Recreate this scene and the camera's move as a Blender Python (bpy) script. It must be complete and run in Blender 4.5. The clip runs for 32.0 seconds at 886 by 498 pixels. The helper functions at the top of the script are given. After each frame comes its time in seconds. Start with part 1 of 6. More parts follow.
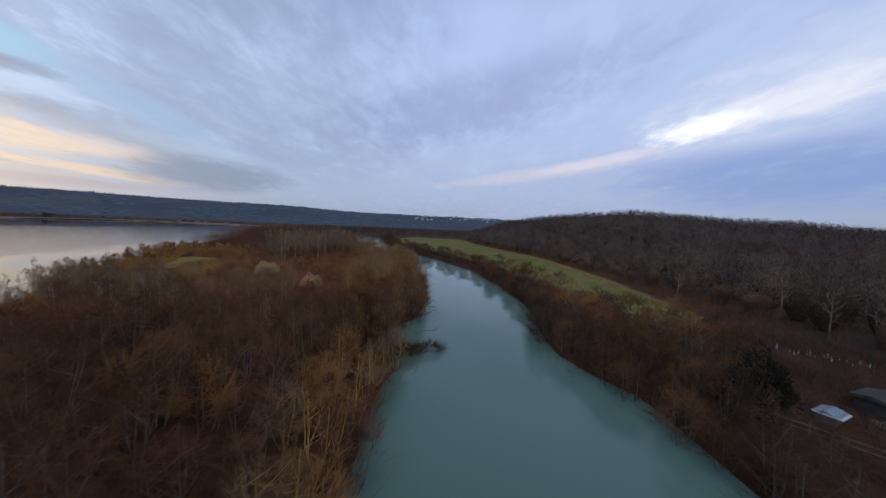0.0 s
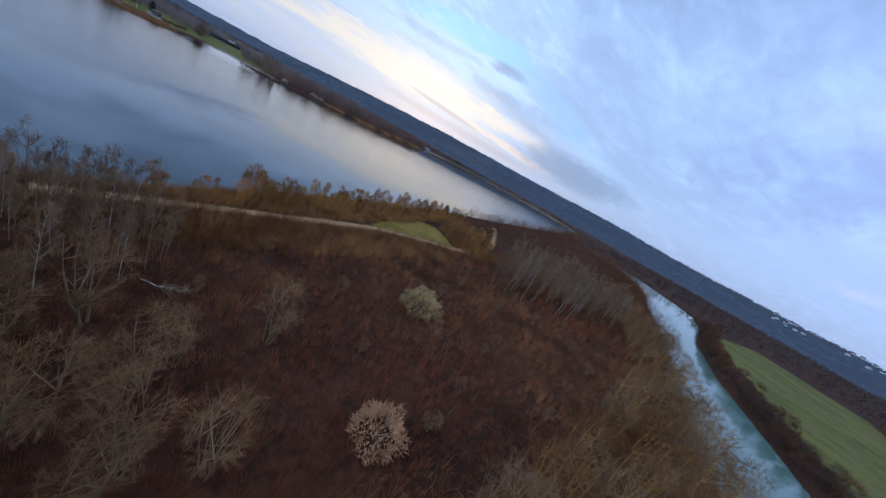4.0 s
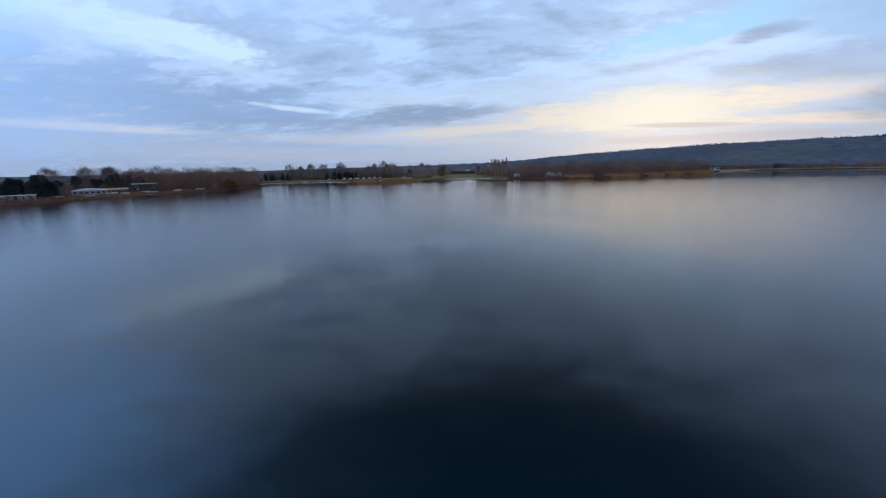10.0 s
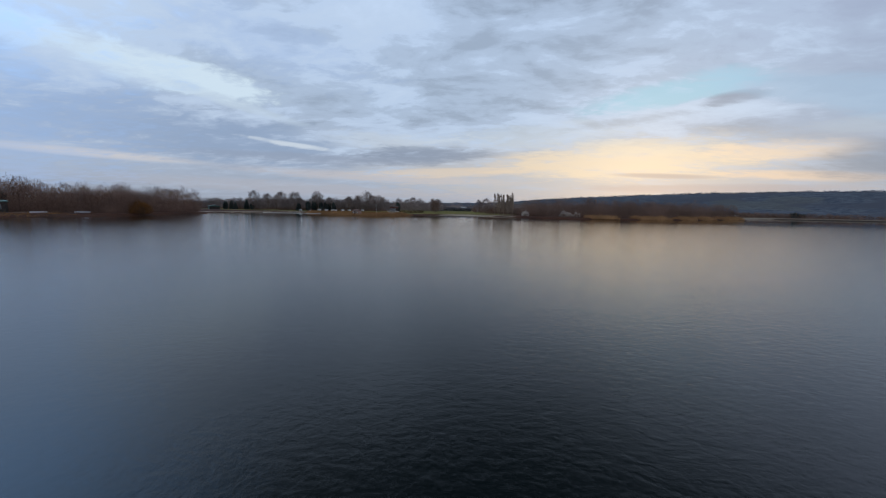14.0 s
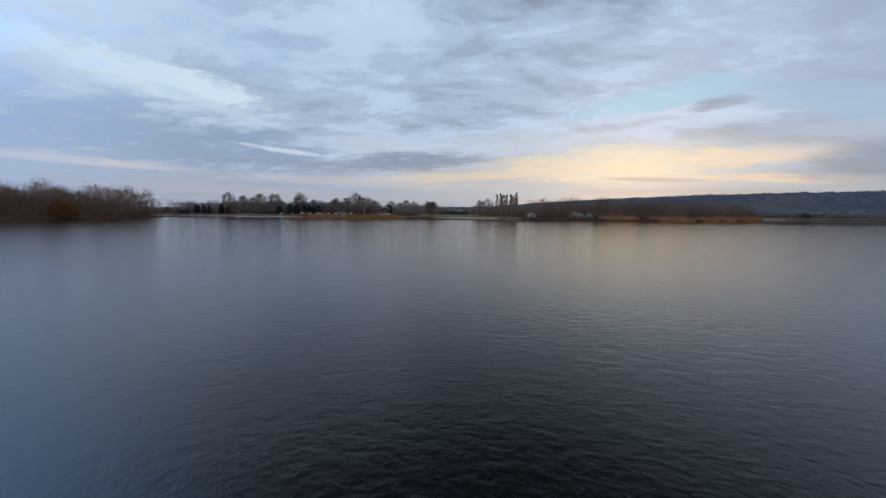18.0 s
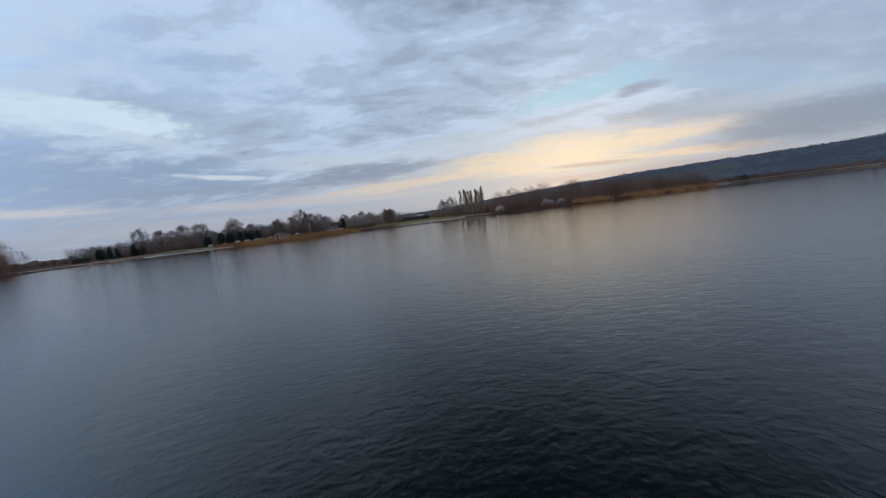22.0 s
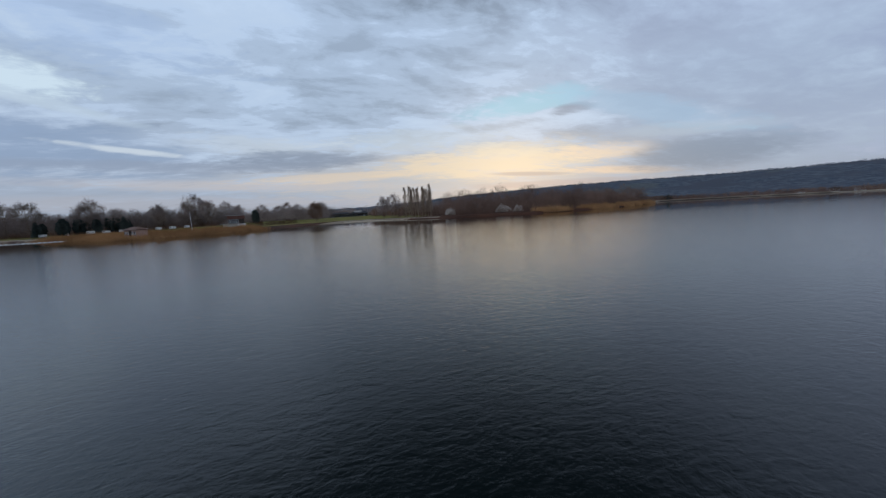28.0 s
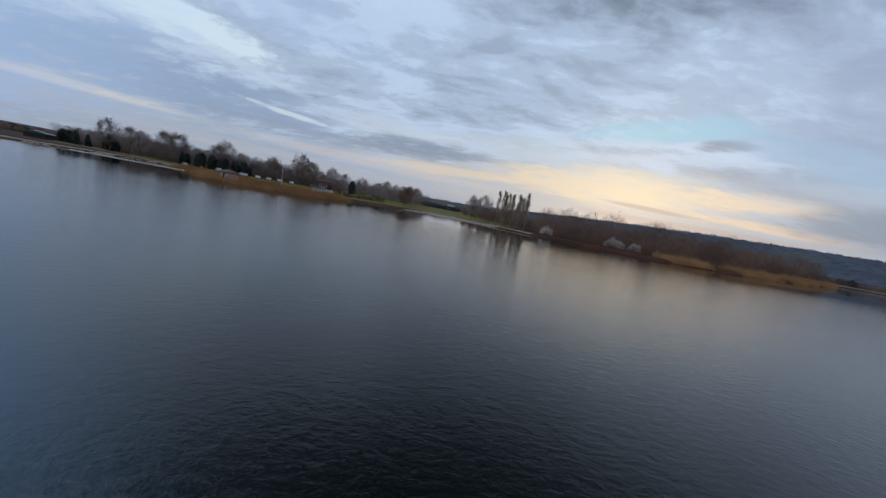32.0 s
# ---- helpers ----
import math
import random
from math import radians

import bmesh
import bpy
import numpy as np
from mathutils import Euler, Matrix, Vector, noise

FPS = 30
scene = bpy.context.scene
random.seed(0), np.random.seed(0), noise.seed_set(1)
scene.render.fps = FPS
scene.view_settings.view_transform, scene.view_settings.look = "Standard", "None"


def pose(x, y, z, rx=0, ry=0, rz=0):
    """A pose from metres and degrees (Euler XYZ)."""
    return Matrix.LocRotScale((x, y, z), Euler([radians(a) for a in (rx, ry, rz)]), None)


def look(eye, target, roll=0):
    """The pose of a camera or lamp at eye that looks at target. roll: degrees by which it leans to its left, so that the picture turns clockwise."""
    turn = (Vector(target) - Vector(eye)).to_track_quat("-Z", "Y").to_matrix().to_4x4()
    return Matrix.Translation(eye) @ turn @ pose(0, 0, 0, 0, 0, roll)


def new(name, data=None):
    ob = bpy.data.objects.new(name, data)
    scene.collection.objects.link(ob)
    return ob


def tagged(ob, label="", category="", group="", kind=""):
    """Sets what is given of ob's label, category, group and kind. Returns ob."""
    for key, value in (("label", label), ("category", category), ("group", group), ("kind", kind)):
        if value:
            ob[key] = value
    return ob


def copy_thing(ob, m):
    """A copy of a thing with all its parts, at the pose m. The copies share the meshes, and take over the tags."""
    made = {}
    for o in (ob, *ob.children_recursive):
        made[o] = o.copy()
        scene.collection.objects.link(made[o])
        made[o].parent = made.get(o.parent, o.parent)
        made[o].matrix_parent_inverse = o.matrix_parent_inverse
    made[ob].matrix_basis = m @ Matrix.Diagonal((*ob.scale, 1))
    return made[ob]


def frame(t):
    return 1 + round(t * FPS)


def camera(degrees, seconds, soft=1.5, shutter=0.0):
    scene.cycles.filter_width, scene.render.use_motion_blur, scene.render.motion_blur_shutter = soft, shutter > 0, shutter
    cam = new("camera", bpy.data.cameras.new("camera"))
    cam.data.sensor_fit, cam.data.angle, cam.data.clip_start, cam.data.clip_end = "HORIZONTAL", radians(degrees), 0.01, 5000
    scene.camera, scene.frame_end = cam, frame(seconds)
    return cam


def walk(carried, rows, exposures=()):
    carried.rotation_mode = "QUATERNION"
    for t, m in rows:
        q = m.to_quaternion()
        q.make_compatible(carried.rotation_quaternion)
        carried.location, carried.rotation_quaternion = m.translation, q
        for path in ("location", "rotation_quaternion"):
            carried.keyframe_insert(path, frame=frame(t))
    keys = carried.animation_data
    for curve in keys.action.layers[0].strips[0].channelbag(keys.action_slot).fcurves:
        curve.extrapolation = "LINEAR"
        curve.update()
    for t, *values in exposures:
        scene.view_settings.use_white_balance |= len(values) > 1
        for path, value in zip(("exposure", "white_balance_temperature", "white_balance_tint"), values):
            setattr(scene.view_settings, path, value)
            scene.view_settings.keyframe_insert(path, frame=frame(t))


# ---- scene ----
cam = camera(108.35, 32.0, soft=1.15, shutter=0.2)

# seconds, x, y, z in metres, yaw to the left, pitch up, roll in degrees
PATH = [
    (0.0, 0.00, 0.00, 16.27, -0.00, -3.97, 2.63),
    (0.5, 0.96, 8.39, 17.62, 1.42, -3.43, 6.31),
    (1.0, 1.37, 16.67, 18.99, 5.13, -3.14, 11.06),
    (1.5, 0.94, 24.79, 20.31, 10.80, -3.72, 16.01),
    (2.0, -0.50, 32.61, 21.39, 18.36, -5.45, 20.75),
    (2.5, -2.82, 40.13, 22.20, 26.47, -7.88, 24.21),
    (3.0, -6.16, 46.87, 22.93, 34.67, -10.46, 26.55),
    (3.5, -10.65, 52.59, 23.42, 41.50, -12.97, 28.10),
    (4.0, -16.33, 57.76, 23.62, 48.61, -15.74, 28.73),
    (4.5, -22.56, 62.09, 23.66, 55.90, -18.32, 27.72),
    (6.5, -53.93, 72.49, 16.84, 85.84, -21.30, 11.22),
    (7.0, -63.10, 72.59, 15.23, 90.13, -20.44, 7.25),
    (7.5, -72.11, 72.14, 13.84, 92.77, -19.21, 4.54),
    (8.0, -81.96, 72.11, 12.85, 94.66, -17.59, 2.57),
    (8.5, -91.98, 72.09, 12.12, 95.79, -16.47, 1.29),
    (9.0, -101.93, 71.87, 11.51, 96.13, -15.35, 0.19),
    (9.5, -111.76, 71.32, 10.88, 95.89, -14.59, -0.58),
    (10.0, -121.46, 70.44, 10.20, 95.20, -13.93, -1.20),
    (10.5, -131.12, 69.37, 9.48, 94.57, -13.34, -1.57),
    (11.0, -140.52, 68.24, 8.80, 93.93, -12.57, -1.26),
    (11.5, -149.38, 67.11, 8.20, 93.76, -11.53, -0.79),
    (12.0, -157.57, 66.11, 7.68, 93.62, -10.55, 0.16),
    (12.5, -165.02, 65.28, 7.25, 93.52, -9.56, 0.83),
    (13.0, -171.81, 64.58, 6.89, 93.45, -8.63, 1.21),
    (13.5, -178.05, 63.96, 6.56, 93.41, -7.83, 1.31),
    (14.0, -183.81, 63.38, 6.24, 93.36, -7.25, 1.14),
    (14.5, -189.17, 62.80, 5.90, 93.32, -6.97, 0.72),
    (16.5, -202.63, 60.63, 4.19, 92.92, -6.67, 1.75),
    (17.0, -205.89, 60.00, 3.99, 92.76, -6.67, 1.22),
    (17.5, -209.22, 59.43, 3.84, 92.50, -6.52, 0.95),
    (18.0, -212.68, 58.96, 3.76, 92.28, -6.37, 0.64),
    (18.5, -216.36, 58.67, 3.73, 91.83, -6.24, -0.22),
    (19.0, -220.12, 58.48, 3.65, 91.29, -6.12, -1.00),
    (19.5, -223.79, 58.21, 3.43, 90.83, -5.92, -1.73),
    (20.0, -227.40, 57.88, 3.14, 90.11, -5.82, -2.87),
    (20.5, -230.94, 57.51, 2.88, 89.33, -5.80, -3.89),
    (21.0, -234.40, 57.18, 2.72, 88.29, -5.83, -5.16),
    (21.5, -237.67, 56.93, 2.72, 87.09, -5.82, -5.98),
    (22.0, -240.80, 56.75, 2.84, 85.74, -5.84, -6.98),
    (22.5, -243.79, 56.57, 3.02, 84.36, -5.98, -7.61),
    (23.0, -246.78, 56.43, 3.27, 82.81, -6.12, -8.29),
    (23.5, -249.79, 56.34, 3.56, 81.31, -6.34, -8.81),
    (24.0, -252.85, 56.38, 3.83, 79.82, -6.56, -9.15),
    (24.5, -255.92, 56.58, 4.06, 78.64, -6.78, -9.52),
    (25.0, -259.00, 56.90, 4.22, 77.44, -6.99, -9.45),
    (25.5, -262.07, 57.24, 4.34, 76.39, -7.12, -9.13),
    (27.5, -273.71, 60.21, 4.56, 74.72, -7.09, -4.62),
    (28.0, -276.20, 61.17, 4.60, 75.10, -6.98, -3.03),
    (28.5, -278.61, 62.06, 4.65, 76.00, -6.83, -1.44),
    (29.0, -281.17, 63.12, 4.69, 77.25, -6.76, 0.33),
    (29.5, -283.89, 64.26, 4.74, 78.82, -6.69, 2.08),
    (30.0, -286.59, 65.23, 4.82, 80.71, -6.67, 3.90),
    (30.5, -289.24, 65.95, 4.95, 82.79, -6.70, 5.63),
    (31.0, -291.89, 66.47, 5.13, 85.22, -6.89, 7.35),
    (31.5, -294.73, 66.93, 5.34, 87.60, -7.07, 8.83),
    (32.0, -297.79, 67.42, 5.56, 90.38, -7.43, 10.71),
]
walk(cam, [(t, pose(x, y, z, 90 + pitch, 0, yaw) @ pose(0, 0, 0, 0, 0, roll)) for t, x, y, z, yaw, pitch, roll in PATH],
     [(0.0, -0.05, 5900, 10), (2.0, 0.06, 5500, 9), (4.0, 0.25, 5150, 8), (6.0, 0.58, 4400, 6), (8.0, 0.40, 4250, 5), (9.5, 0.15, 5100, 6.5), (11.5, 0.03, 6050, 7), (14.0, -0.05, 6250, 7.5), (32.0, -0.08, 6200, 6.5)])

# ---------------------------------------------------------------- sky and light
SUN_AZ, SUN_EL = 62.0, 9.0          # degrees to the left of +y, and above the horizon


class Nodes:
    """Short ways to build shader nodes."""

    def __init__(self, tree):
        self.t = tree

    def node(self, kind):
        return self.t.nodes.new(kind)

    def plug(self, socket, value):
        if isinstance(value, bpy.types.NodeSocket):
            self.t.links.new(value, socket)
        elif value is not None:
            socket.default_value = value

    def math(self, op, a, b=None, c=None, clamp=False):
        n = self.node("ShaderNodeMath")
        n.operation, n.use_clamp = op, clamp
        for i, v in enumerate((a, b, c)):
            self.plug(n.inputs[i], v)
        return n.outputs[0]

    def mix(self, f, a, b, blend="MIX"):
        n = self.node("ShaderNodeMix")
        n.data_type, n.blend_type = "RGBA", blend
        self.plug(n.inputs[0], f)
        for i, v in ((6, a), (7, b)):
            if isinstance(v, tuple):
                v = (*v[:3], 1.0)
            self.plug(n.inputs[i], v)
        return n.outputs[2]

    def noise(self, vec, scale, detail=4.0, rough=0.55, distort=0.0):
        n = self.node("ShaderNodeTexNoise")
        self.plug(n.inputs["Vector"], vec)
        n.inputs["Scale"].default_value, n.inputs["Detail"].default_value = scale, detail
        n.inputs["Roughness"].default_value, n.inputs["Distortion"].default_value = rough, distort
        return n.outputs["Fac"]

    def ramp(self, f, stops, ease="EASE"):
        n = self.node("ShaderNodeValToRGB")
        n.color_ramp.interpolation = ease
        while len(n.color_ramp.elements) < len(stops):
            n.color_ramp.elements.new(0.5)
        for e, (p, c) in zip(n.color_ramp.elements, stops):
            e.position = p
            e.color = (c, c, c, 1) if not isinstance(c, tuple) else (*c[:3], 1)
        self.plug(n.inputs[0], f)
        return n.outputs[0]

    def step(self, v, a, b):
        n = self.node("ShaderNodeMapRange")
        n.interpolation_type = "SMOOTHSTEP"
        self.plug(n.inputs[0], v)
        n.inputs[1].default_value, n.inputs[2].default_value = a, b
        return n.outputs[0]

    def xyz(self, x, y, z):
        n = self.node("ShaderNodeCombineXYZ")
        for i, v in enumerate((x, y, z)):
            self.plug(n.inputs[i], v)
        return n.outputs[0]


world = bpy.data.worlds.new("dusk_sky")
scene.world = world
world.use_nodes = True
world.node_tree.nodes.clear()
W = Nodes(world.node_tree)
way = W.node("ShaderNodeTexCoord").outputs["Generated"]
sep = W.node("ShaderNodeSeparateXYZ")
W.plug(sep.inputs[0], way)
dx, dy, dz = sep.outputs
deg = 180 / math.pi
az = W.math("MULTIPLY", W.math("ARCTAN2", W.math("MULTIPLY", dx, -1.0), dy), deg)
el = W.math("MULTIPLY", W.math("ARCSINE", dz), deg)
up = W.math("ADD", W.math("MAXIMUM", dz, 0.0), 0.15)
deck = W.xyz(W.math("DIVIDE", dx, up), W.math("DIVIDE", dy, up), 0.0)
# the cloud deck, drawn out a little across the wind
turn_deck = W.node("ShaderNodeMapping")
W.plug(turn_deck.inputs["Vector"], deck)
turn_deck.inputs["Rotation"].default_value = (0, 0, radians(-4))
turn_deck.inputs["Scale"].default_value = (1.45, 0.80, 1.0)
flow = turn_deck.outputs[0]
big = W.noise(flow, 0.85, 6.0, 0.58, 0.5)
fine = W.noise(flow, 2.7, 8.0, 0.58, 0.35)
wisp = W.noise(flow, 7.5, 6.0, 0.6, 0.5)

nishita = W.node("ShaderNodeTexSky")
nishita.sky_type, nishita.sun_disc = "NISHITA", False
nishita.sun_elevation, nishita.sun_rotation = radians(SUN_EL), radians(-SUN_AZ)
nishita.air_density, nishita.dust_density, nishita.ozone_density = 1.3, 1.5, 2.0
clear = W.mix(1.0, nishita.outputs[0], (0.07, 0.07, 0.07), "MULTIPLY")

# overcast body: mauve-grey, mottled into flat lumps with lighter gaps, darker overhead
grey = W.ramp(W.math("DIVIDE", el, 60.0, clamp=True),
              [(0.0, (0.385, 0.425, 0.52)), (0.10, (0.43, 0.49, 0.62)), (0.30, (0.50, 0.60, 0.77)), (0.52, (0.52, 0.63, 0.82)), (0.70, (0.14, 0.17, 0.22)), (1.0, (0.15, 0.19, 0.26))])
lump = W.math("ADD", W.math("MULTIPLY", big, 0.40), W.math("ADD", W.math("MULTIPLY", fine, 0.46), W.math("MULTIPLY", wisp, 0.14)))
thick = W.ramp(lump, [(0.37, 1.42), (0.46, 1.15), (0.52, 0.95), (0.60, 0.75)])
broken = W.math("MULTIPLY", W.math("ADD", 0.40, W.math("MULTIPLY", W.step(az, 25.0, 60.0), 0.60)), W.math("ADD", 0.2, W.math("MULTIPLY", W.step(el, 3.0, 11.0), 0.8)))
sky = W.mix(broken, grey, W.mix(1.0, grey, thick, "MULTIPLY"))
gap = W.math("MULTIPLY", W.math("MULTIPLY", W.step(lump, 0.49, 0.40), broken), W.step(el, 38.0, 26.0))
sky = W.mix(W.math("MULTIPLY", gap, 0.65), sky, (0.56, 0.66, 0.82))

rag = W.math("ADD", W.math("MULTIPLY", W.math("SUBTRACT", fine, 0.5), 2.6),
             W.math("ADD", W.math("MULTIPLY", W.math("SUBTRACT", wisp, 0.5), 2.0), W.math("MULTIPLY", W.math("SUBTRACT", big, 0.5), 2.2)))


def streak(sky, where, size, tilt, colour, strength, ragged=1.0, edge=(-0.25, 1.0)):
    """A drawn-out opening or bank of cloud at (azimuth, elevation), with ragged edges."""
    a = W.math("SUBTRACT", az, where[0])
    e = W.math("SUBTRACT", el, where[1])
    c, s = math.cos(radians(tilt)), math.sin(radians(tilt))
    u = W.math("DIVIDE", W.math("ADD", W.math("MULTIPLY", a, c), W.math("MULTIPLY", e, s)), size[0])
    v = W.math("DIVIDE", W.math("ADD", W.math("MULTIPLY", a, -s), W.math("MULTIPLY", e, c)), size[1])
    d = W.math("SUBTRACT", 1.0, W.math("ADD", W.math("MULTIPLY", u, u), W.math("MULTIPLY", v, v)))
    d = W.math("ADD", d, W.math("MULTIPLY", rag, ragged))
    f = W.step(d, *edge)
    return W.mix(W.math("MULTIPLY", f, strength), sky, colour)


# (azimuth, elevation), half size, tilt, colour, strength, raggedness
SKY = [
    ((-20, 26.0), (60, 24.0), 0, (0.58, 0.64, 0.90), 0.60, 0.8, (-0.9, 1.3)),    # thinner cloud to the north
    ((72, 6.0), (42, 6.0), 2, (0.70, 0.63, 0.57), 0.42, 0.7),       # the glow low in the west
    ((104, 5.0), (26, 0.9), 1, (0.70, 0.60, 0.57), 0.45, 0.6),
    ((112, 2.6), (34, 1.2), 1, (0.58, 0.53, 0.56), 0.32, 0.6),
    ((140, 5.7), (10, 0.5), 0, (0.78, 0.70, 0.66), 0.65, 0.5, (-0.7, 1.1)),
    ((78, 12.0), (20, 2.4), -2, (0.64, 0.71, 0.80), 0.55, 1.4),     # light veil over the glow
    ((104, 11.0), (16, 1.8), -3, (0.66, 0.73, 0.84), 0.65, 1.6),
    ((66, 7.3), (21, 2.7), 1, (0.92, 0.74, 0.55), 0.82, 0.60),
    ((64, 9.6), (13, 1.5), 1, (0.84, 0.74, 0.62), 0.48, 0.9),
    ((92, 6.2), (17, 0.9), -2, (0.88, 0.69, 0.52), 0.60, 0.5),
    ((48, 7.6), (8, 1.3), 5, (0.98, 0.75, 0.56), 0.65, 0.7),
    ((46, 4.7), (9, 0.7), 5, (0.96, 0.70, 0.50), 0.70, 0.5),
    ((61, 16.1), (12, 2.0), -4, (0.40, 0.66, 0.82), 0.85, 1.0),     # clear sky above it
    ((63, 13.4), (12, 0.9), -3, (0.36, 0.42, 0.53), 0.55, 1.0),
    ((53.3, 14.5), (4.2, 0.9), -3, (0.27, 0.32, 0.43), 0.80, 0.60),
    ((131, 9.4), (26, 3.9), 2, (0.31, 0.40, 0.58), 0.80, 0.8),
    ((124, 23.0), (20, 4.0), 6, (0.44, 0.57, 0.84), 0.45, 1.6),
    ((137, 16.8), (17, 2.7), 4, (0.74, 0.86, 0.97), 0.95, 0.95, (0.0, 0.8)),    # bright opening to the south-west
    ((126, 14.2), (10, 0.8), 10, (0.64, 0.74, 0.86), 0.60, 0.6),
    ((118, 9.4), (6.0, 0.34), 4, (0.76, 0.81, 0.88), 0.75, 1.1, (-0.8, 1.3)),
    ((98, 8.9), (15, 1.7), -3, (0.265, 0.315, 0.430), 0.85, 0.65),  # dark bank over the glow
    ((114, 7.5), (20, 0.9), -1, (0.33, 0.375, 0.49), 0.60, 0.6),
    ((60, 5.3), (7, 0.42), 4, (0.42, 0.38, 0.42), 0.80, 0.18),
    ((56, 3.4), (17, 0.7), 1, (0.42, 0.39, 0.45), 0.65, 0.30),
    ((36, 5.8), (11, 2.7), 0, (0.255, 0.305, 0.410), 0.85, 0.45),   # grey bank north of the glow
    ((37, 9.3), (9, 1.0), 6, (0.58, 0.65, 0.74), 0.65, 0.9),
    ((28, 15.0), (20, 8.0), 0, (0.33, 0.39, 0.52), 0.50, 0.8, (-0.9, 1.2)),
    ((43, 12.9), (13, 1.6), 20, (0.44, 0.66, 0.88), 0.38, 1.3, (-0.8, 1.2)),     # blue lane towards the north-west
    ((-17, 9.8), (17, 1.1), -8, (0.78, 0.70, 0.75), 0.65, 0.6, (-0.8, 1.2)),
    ((-25, 11.4), (9, 0.8), -10, (0.90, 0.82, 0.85), 0.65, 0.6, (-0.8, 1.2)),
    ((-46, 18.0), (16, 5.2), -12, (0.78, 0.80, 0.92), 0.85, 1.0, (-0.8, 1.2)),   # bright rent to the north-east
    ((-43, 16.2), (12, 2.2), -9, (1.04, 1.00, 1.00), 0.80, 0.8, (-0.7, 1.2)),
    ((-37, 14.9), (6, 1.5), -8, (1.45, 1.38, 1.30), 0.85, 0.7, (-0.6, 1.2)),
    ((-48, 8.0), (18, 4.0), 0, (0.22, 0.32, 0.64), 0.65, 0.5, (-0.8, 1.2)),
    ((-4, 20.0), (26, 5.0), -12, (0.34, 0.39, 0.60), 0.60, 0.8, (-0.9, 1.3)),    # grey patches overhead
    ((10, 33.0), (22, 6.0), 8, (0.56, 0.68, 1.00), 0.50, 1.0, (-0.9, 1.3)),
    # next two rows darken the sky that the lake mirrors, mostly out of view
    ((30, 34.0), (28, 10.0), 0, (0.26, 0.31, 0.43), 0.55, 0.8, (-0.8, 1.2)),
    ((62, 51.0), (58, 19.5), 0, (0.040, 0.052, 0.068), 0.95, 0.35, (-0.6, 1.1)),    # dark deck added overhead, unseen, to blacken steep reflections
    ((182, 38.0), (54, 32.0), 0, (0.85, 1.45, 2.50), 0.92, 0.4),    # open blue sky to the south
    ((178, 56.0), (50, 20.0), 0, (0.80, 1.36, 2.35), 0.88, 0.4),
    ((158, 12.0), (26, 14.0), 0, (0.42, 0.58, 0.90), 0.50, 0.9),
]
for row in SKY:
    sky = streak(sky, *row)
# clear sky shows faintly through all of it
sky = W.mix(0.10, sky, clear)
ground_tone = W.step(dz, 0.0, -0.06)
sky = W.mix(ground_tone, sky, (0.10, 0.10, 0.11))
back = W.node("ShaderNodeBackground")
W.plug(back.inputs[0], sky)
back.inputs[1].default_value = 1.0
W.plug(W.node("ShaderNodeOutputWorld").inputs[0], back.outputs[0])

sun_data = bpy.data.lights.new("sun_fill", "SUN")
# warm fill added from the south, where the water mirrors no glint of it
sun_data.energy, sun_data.angle, sun_data.color = 0.55, radians(45), (1.0, 0.82, 0.62)
sun_fill = new("sun_fill", sun_data)
sa, se = radians(176), radians(62)
sun_fill.matrix_world = look((-math.sin(sa) * math.cos(se) * 500, math.cos(sa) * math.cos(se) * 500, math.sin(se) * 500), (0, 0, 0))

# ---------------------------------------------------------------- materials
def material(name, rough=0.9, spec=0.3):
    m = bpy.data.materials.new(name)
    m.use_nodes = True
    n = Nodes(m.node_tree)
    b = m.node_tree.nodes["Principled BSDF"]
    b.inputs["Roughness"].default_value = rough
    b.inputs["Specular IOR Level"].default_value = spec
    return m, n, b


def bump(n, b, height, strength, distance):
    k = n.node("ShaderNodeBump")
    k.inputs["Strength"].default_value, k.inputs["Distance"].default_value = strength, distance
    n.plug(k.inputs["Height"], height)
    n.plug(b.inputs["Normal"], k.outputs[0])


def place_of(n):
    return n.node("ShaderNodeNewGeometry").outputs["Position"]


def plant(name, dark, light, patch=0.08, rough=0.95, also=None, also_scale=0.05):
    """Bark, twigs, reed or leaf: each piece differs a little, and so does each patch of ground."""
    m, n, b = material(name, rough, 0.15)
    g = n.node("ShaderNodeNewGeometry")
    isl = g.outputs["Random Per Island"]
    rnd = n.node("ShaderNodeObjectInfo").outputs["Random"]
    pat = n.noise(g.outputs["Position"], patch, 3.0, 0.6)
    f = n.math("ADD", n.math("MULTIPLY", isl, 0.32), n.math("ADD", n.math("MULTIPLY", n.math("SUBTRACT", pat, 0.5), 1.7), n.math("MULTIPLY", rnd, 0.22)))
    f = n.step(n.math("ADD", f, 0.22), 0.0, 1.0)
    col = n.mix(f, dark, light)
    if also:
        f2 = n.step(n.noise(g.outputs["Position"], also_scale, 3.0, 0.6), 0.48, 0.62)
        col = n.mix(n.math("MULTIPLY", f2, 0.8), col, also)
    n.plug(b.inputs["Base Color"], col)
    return m


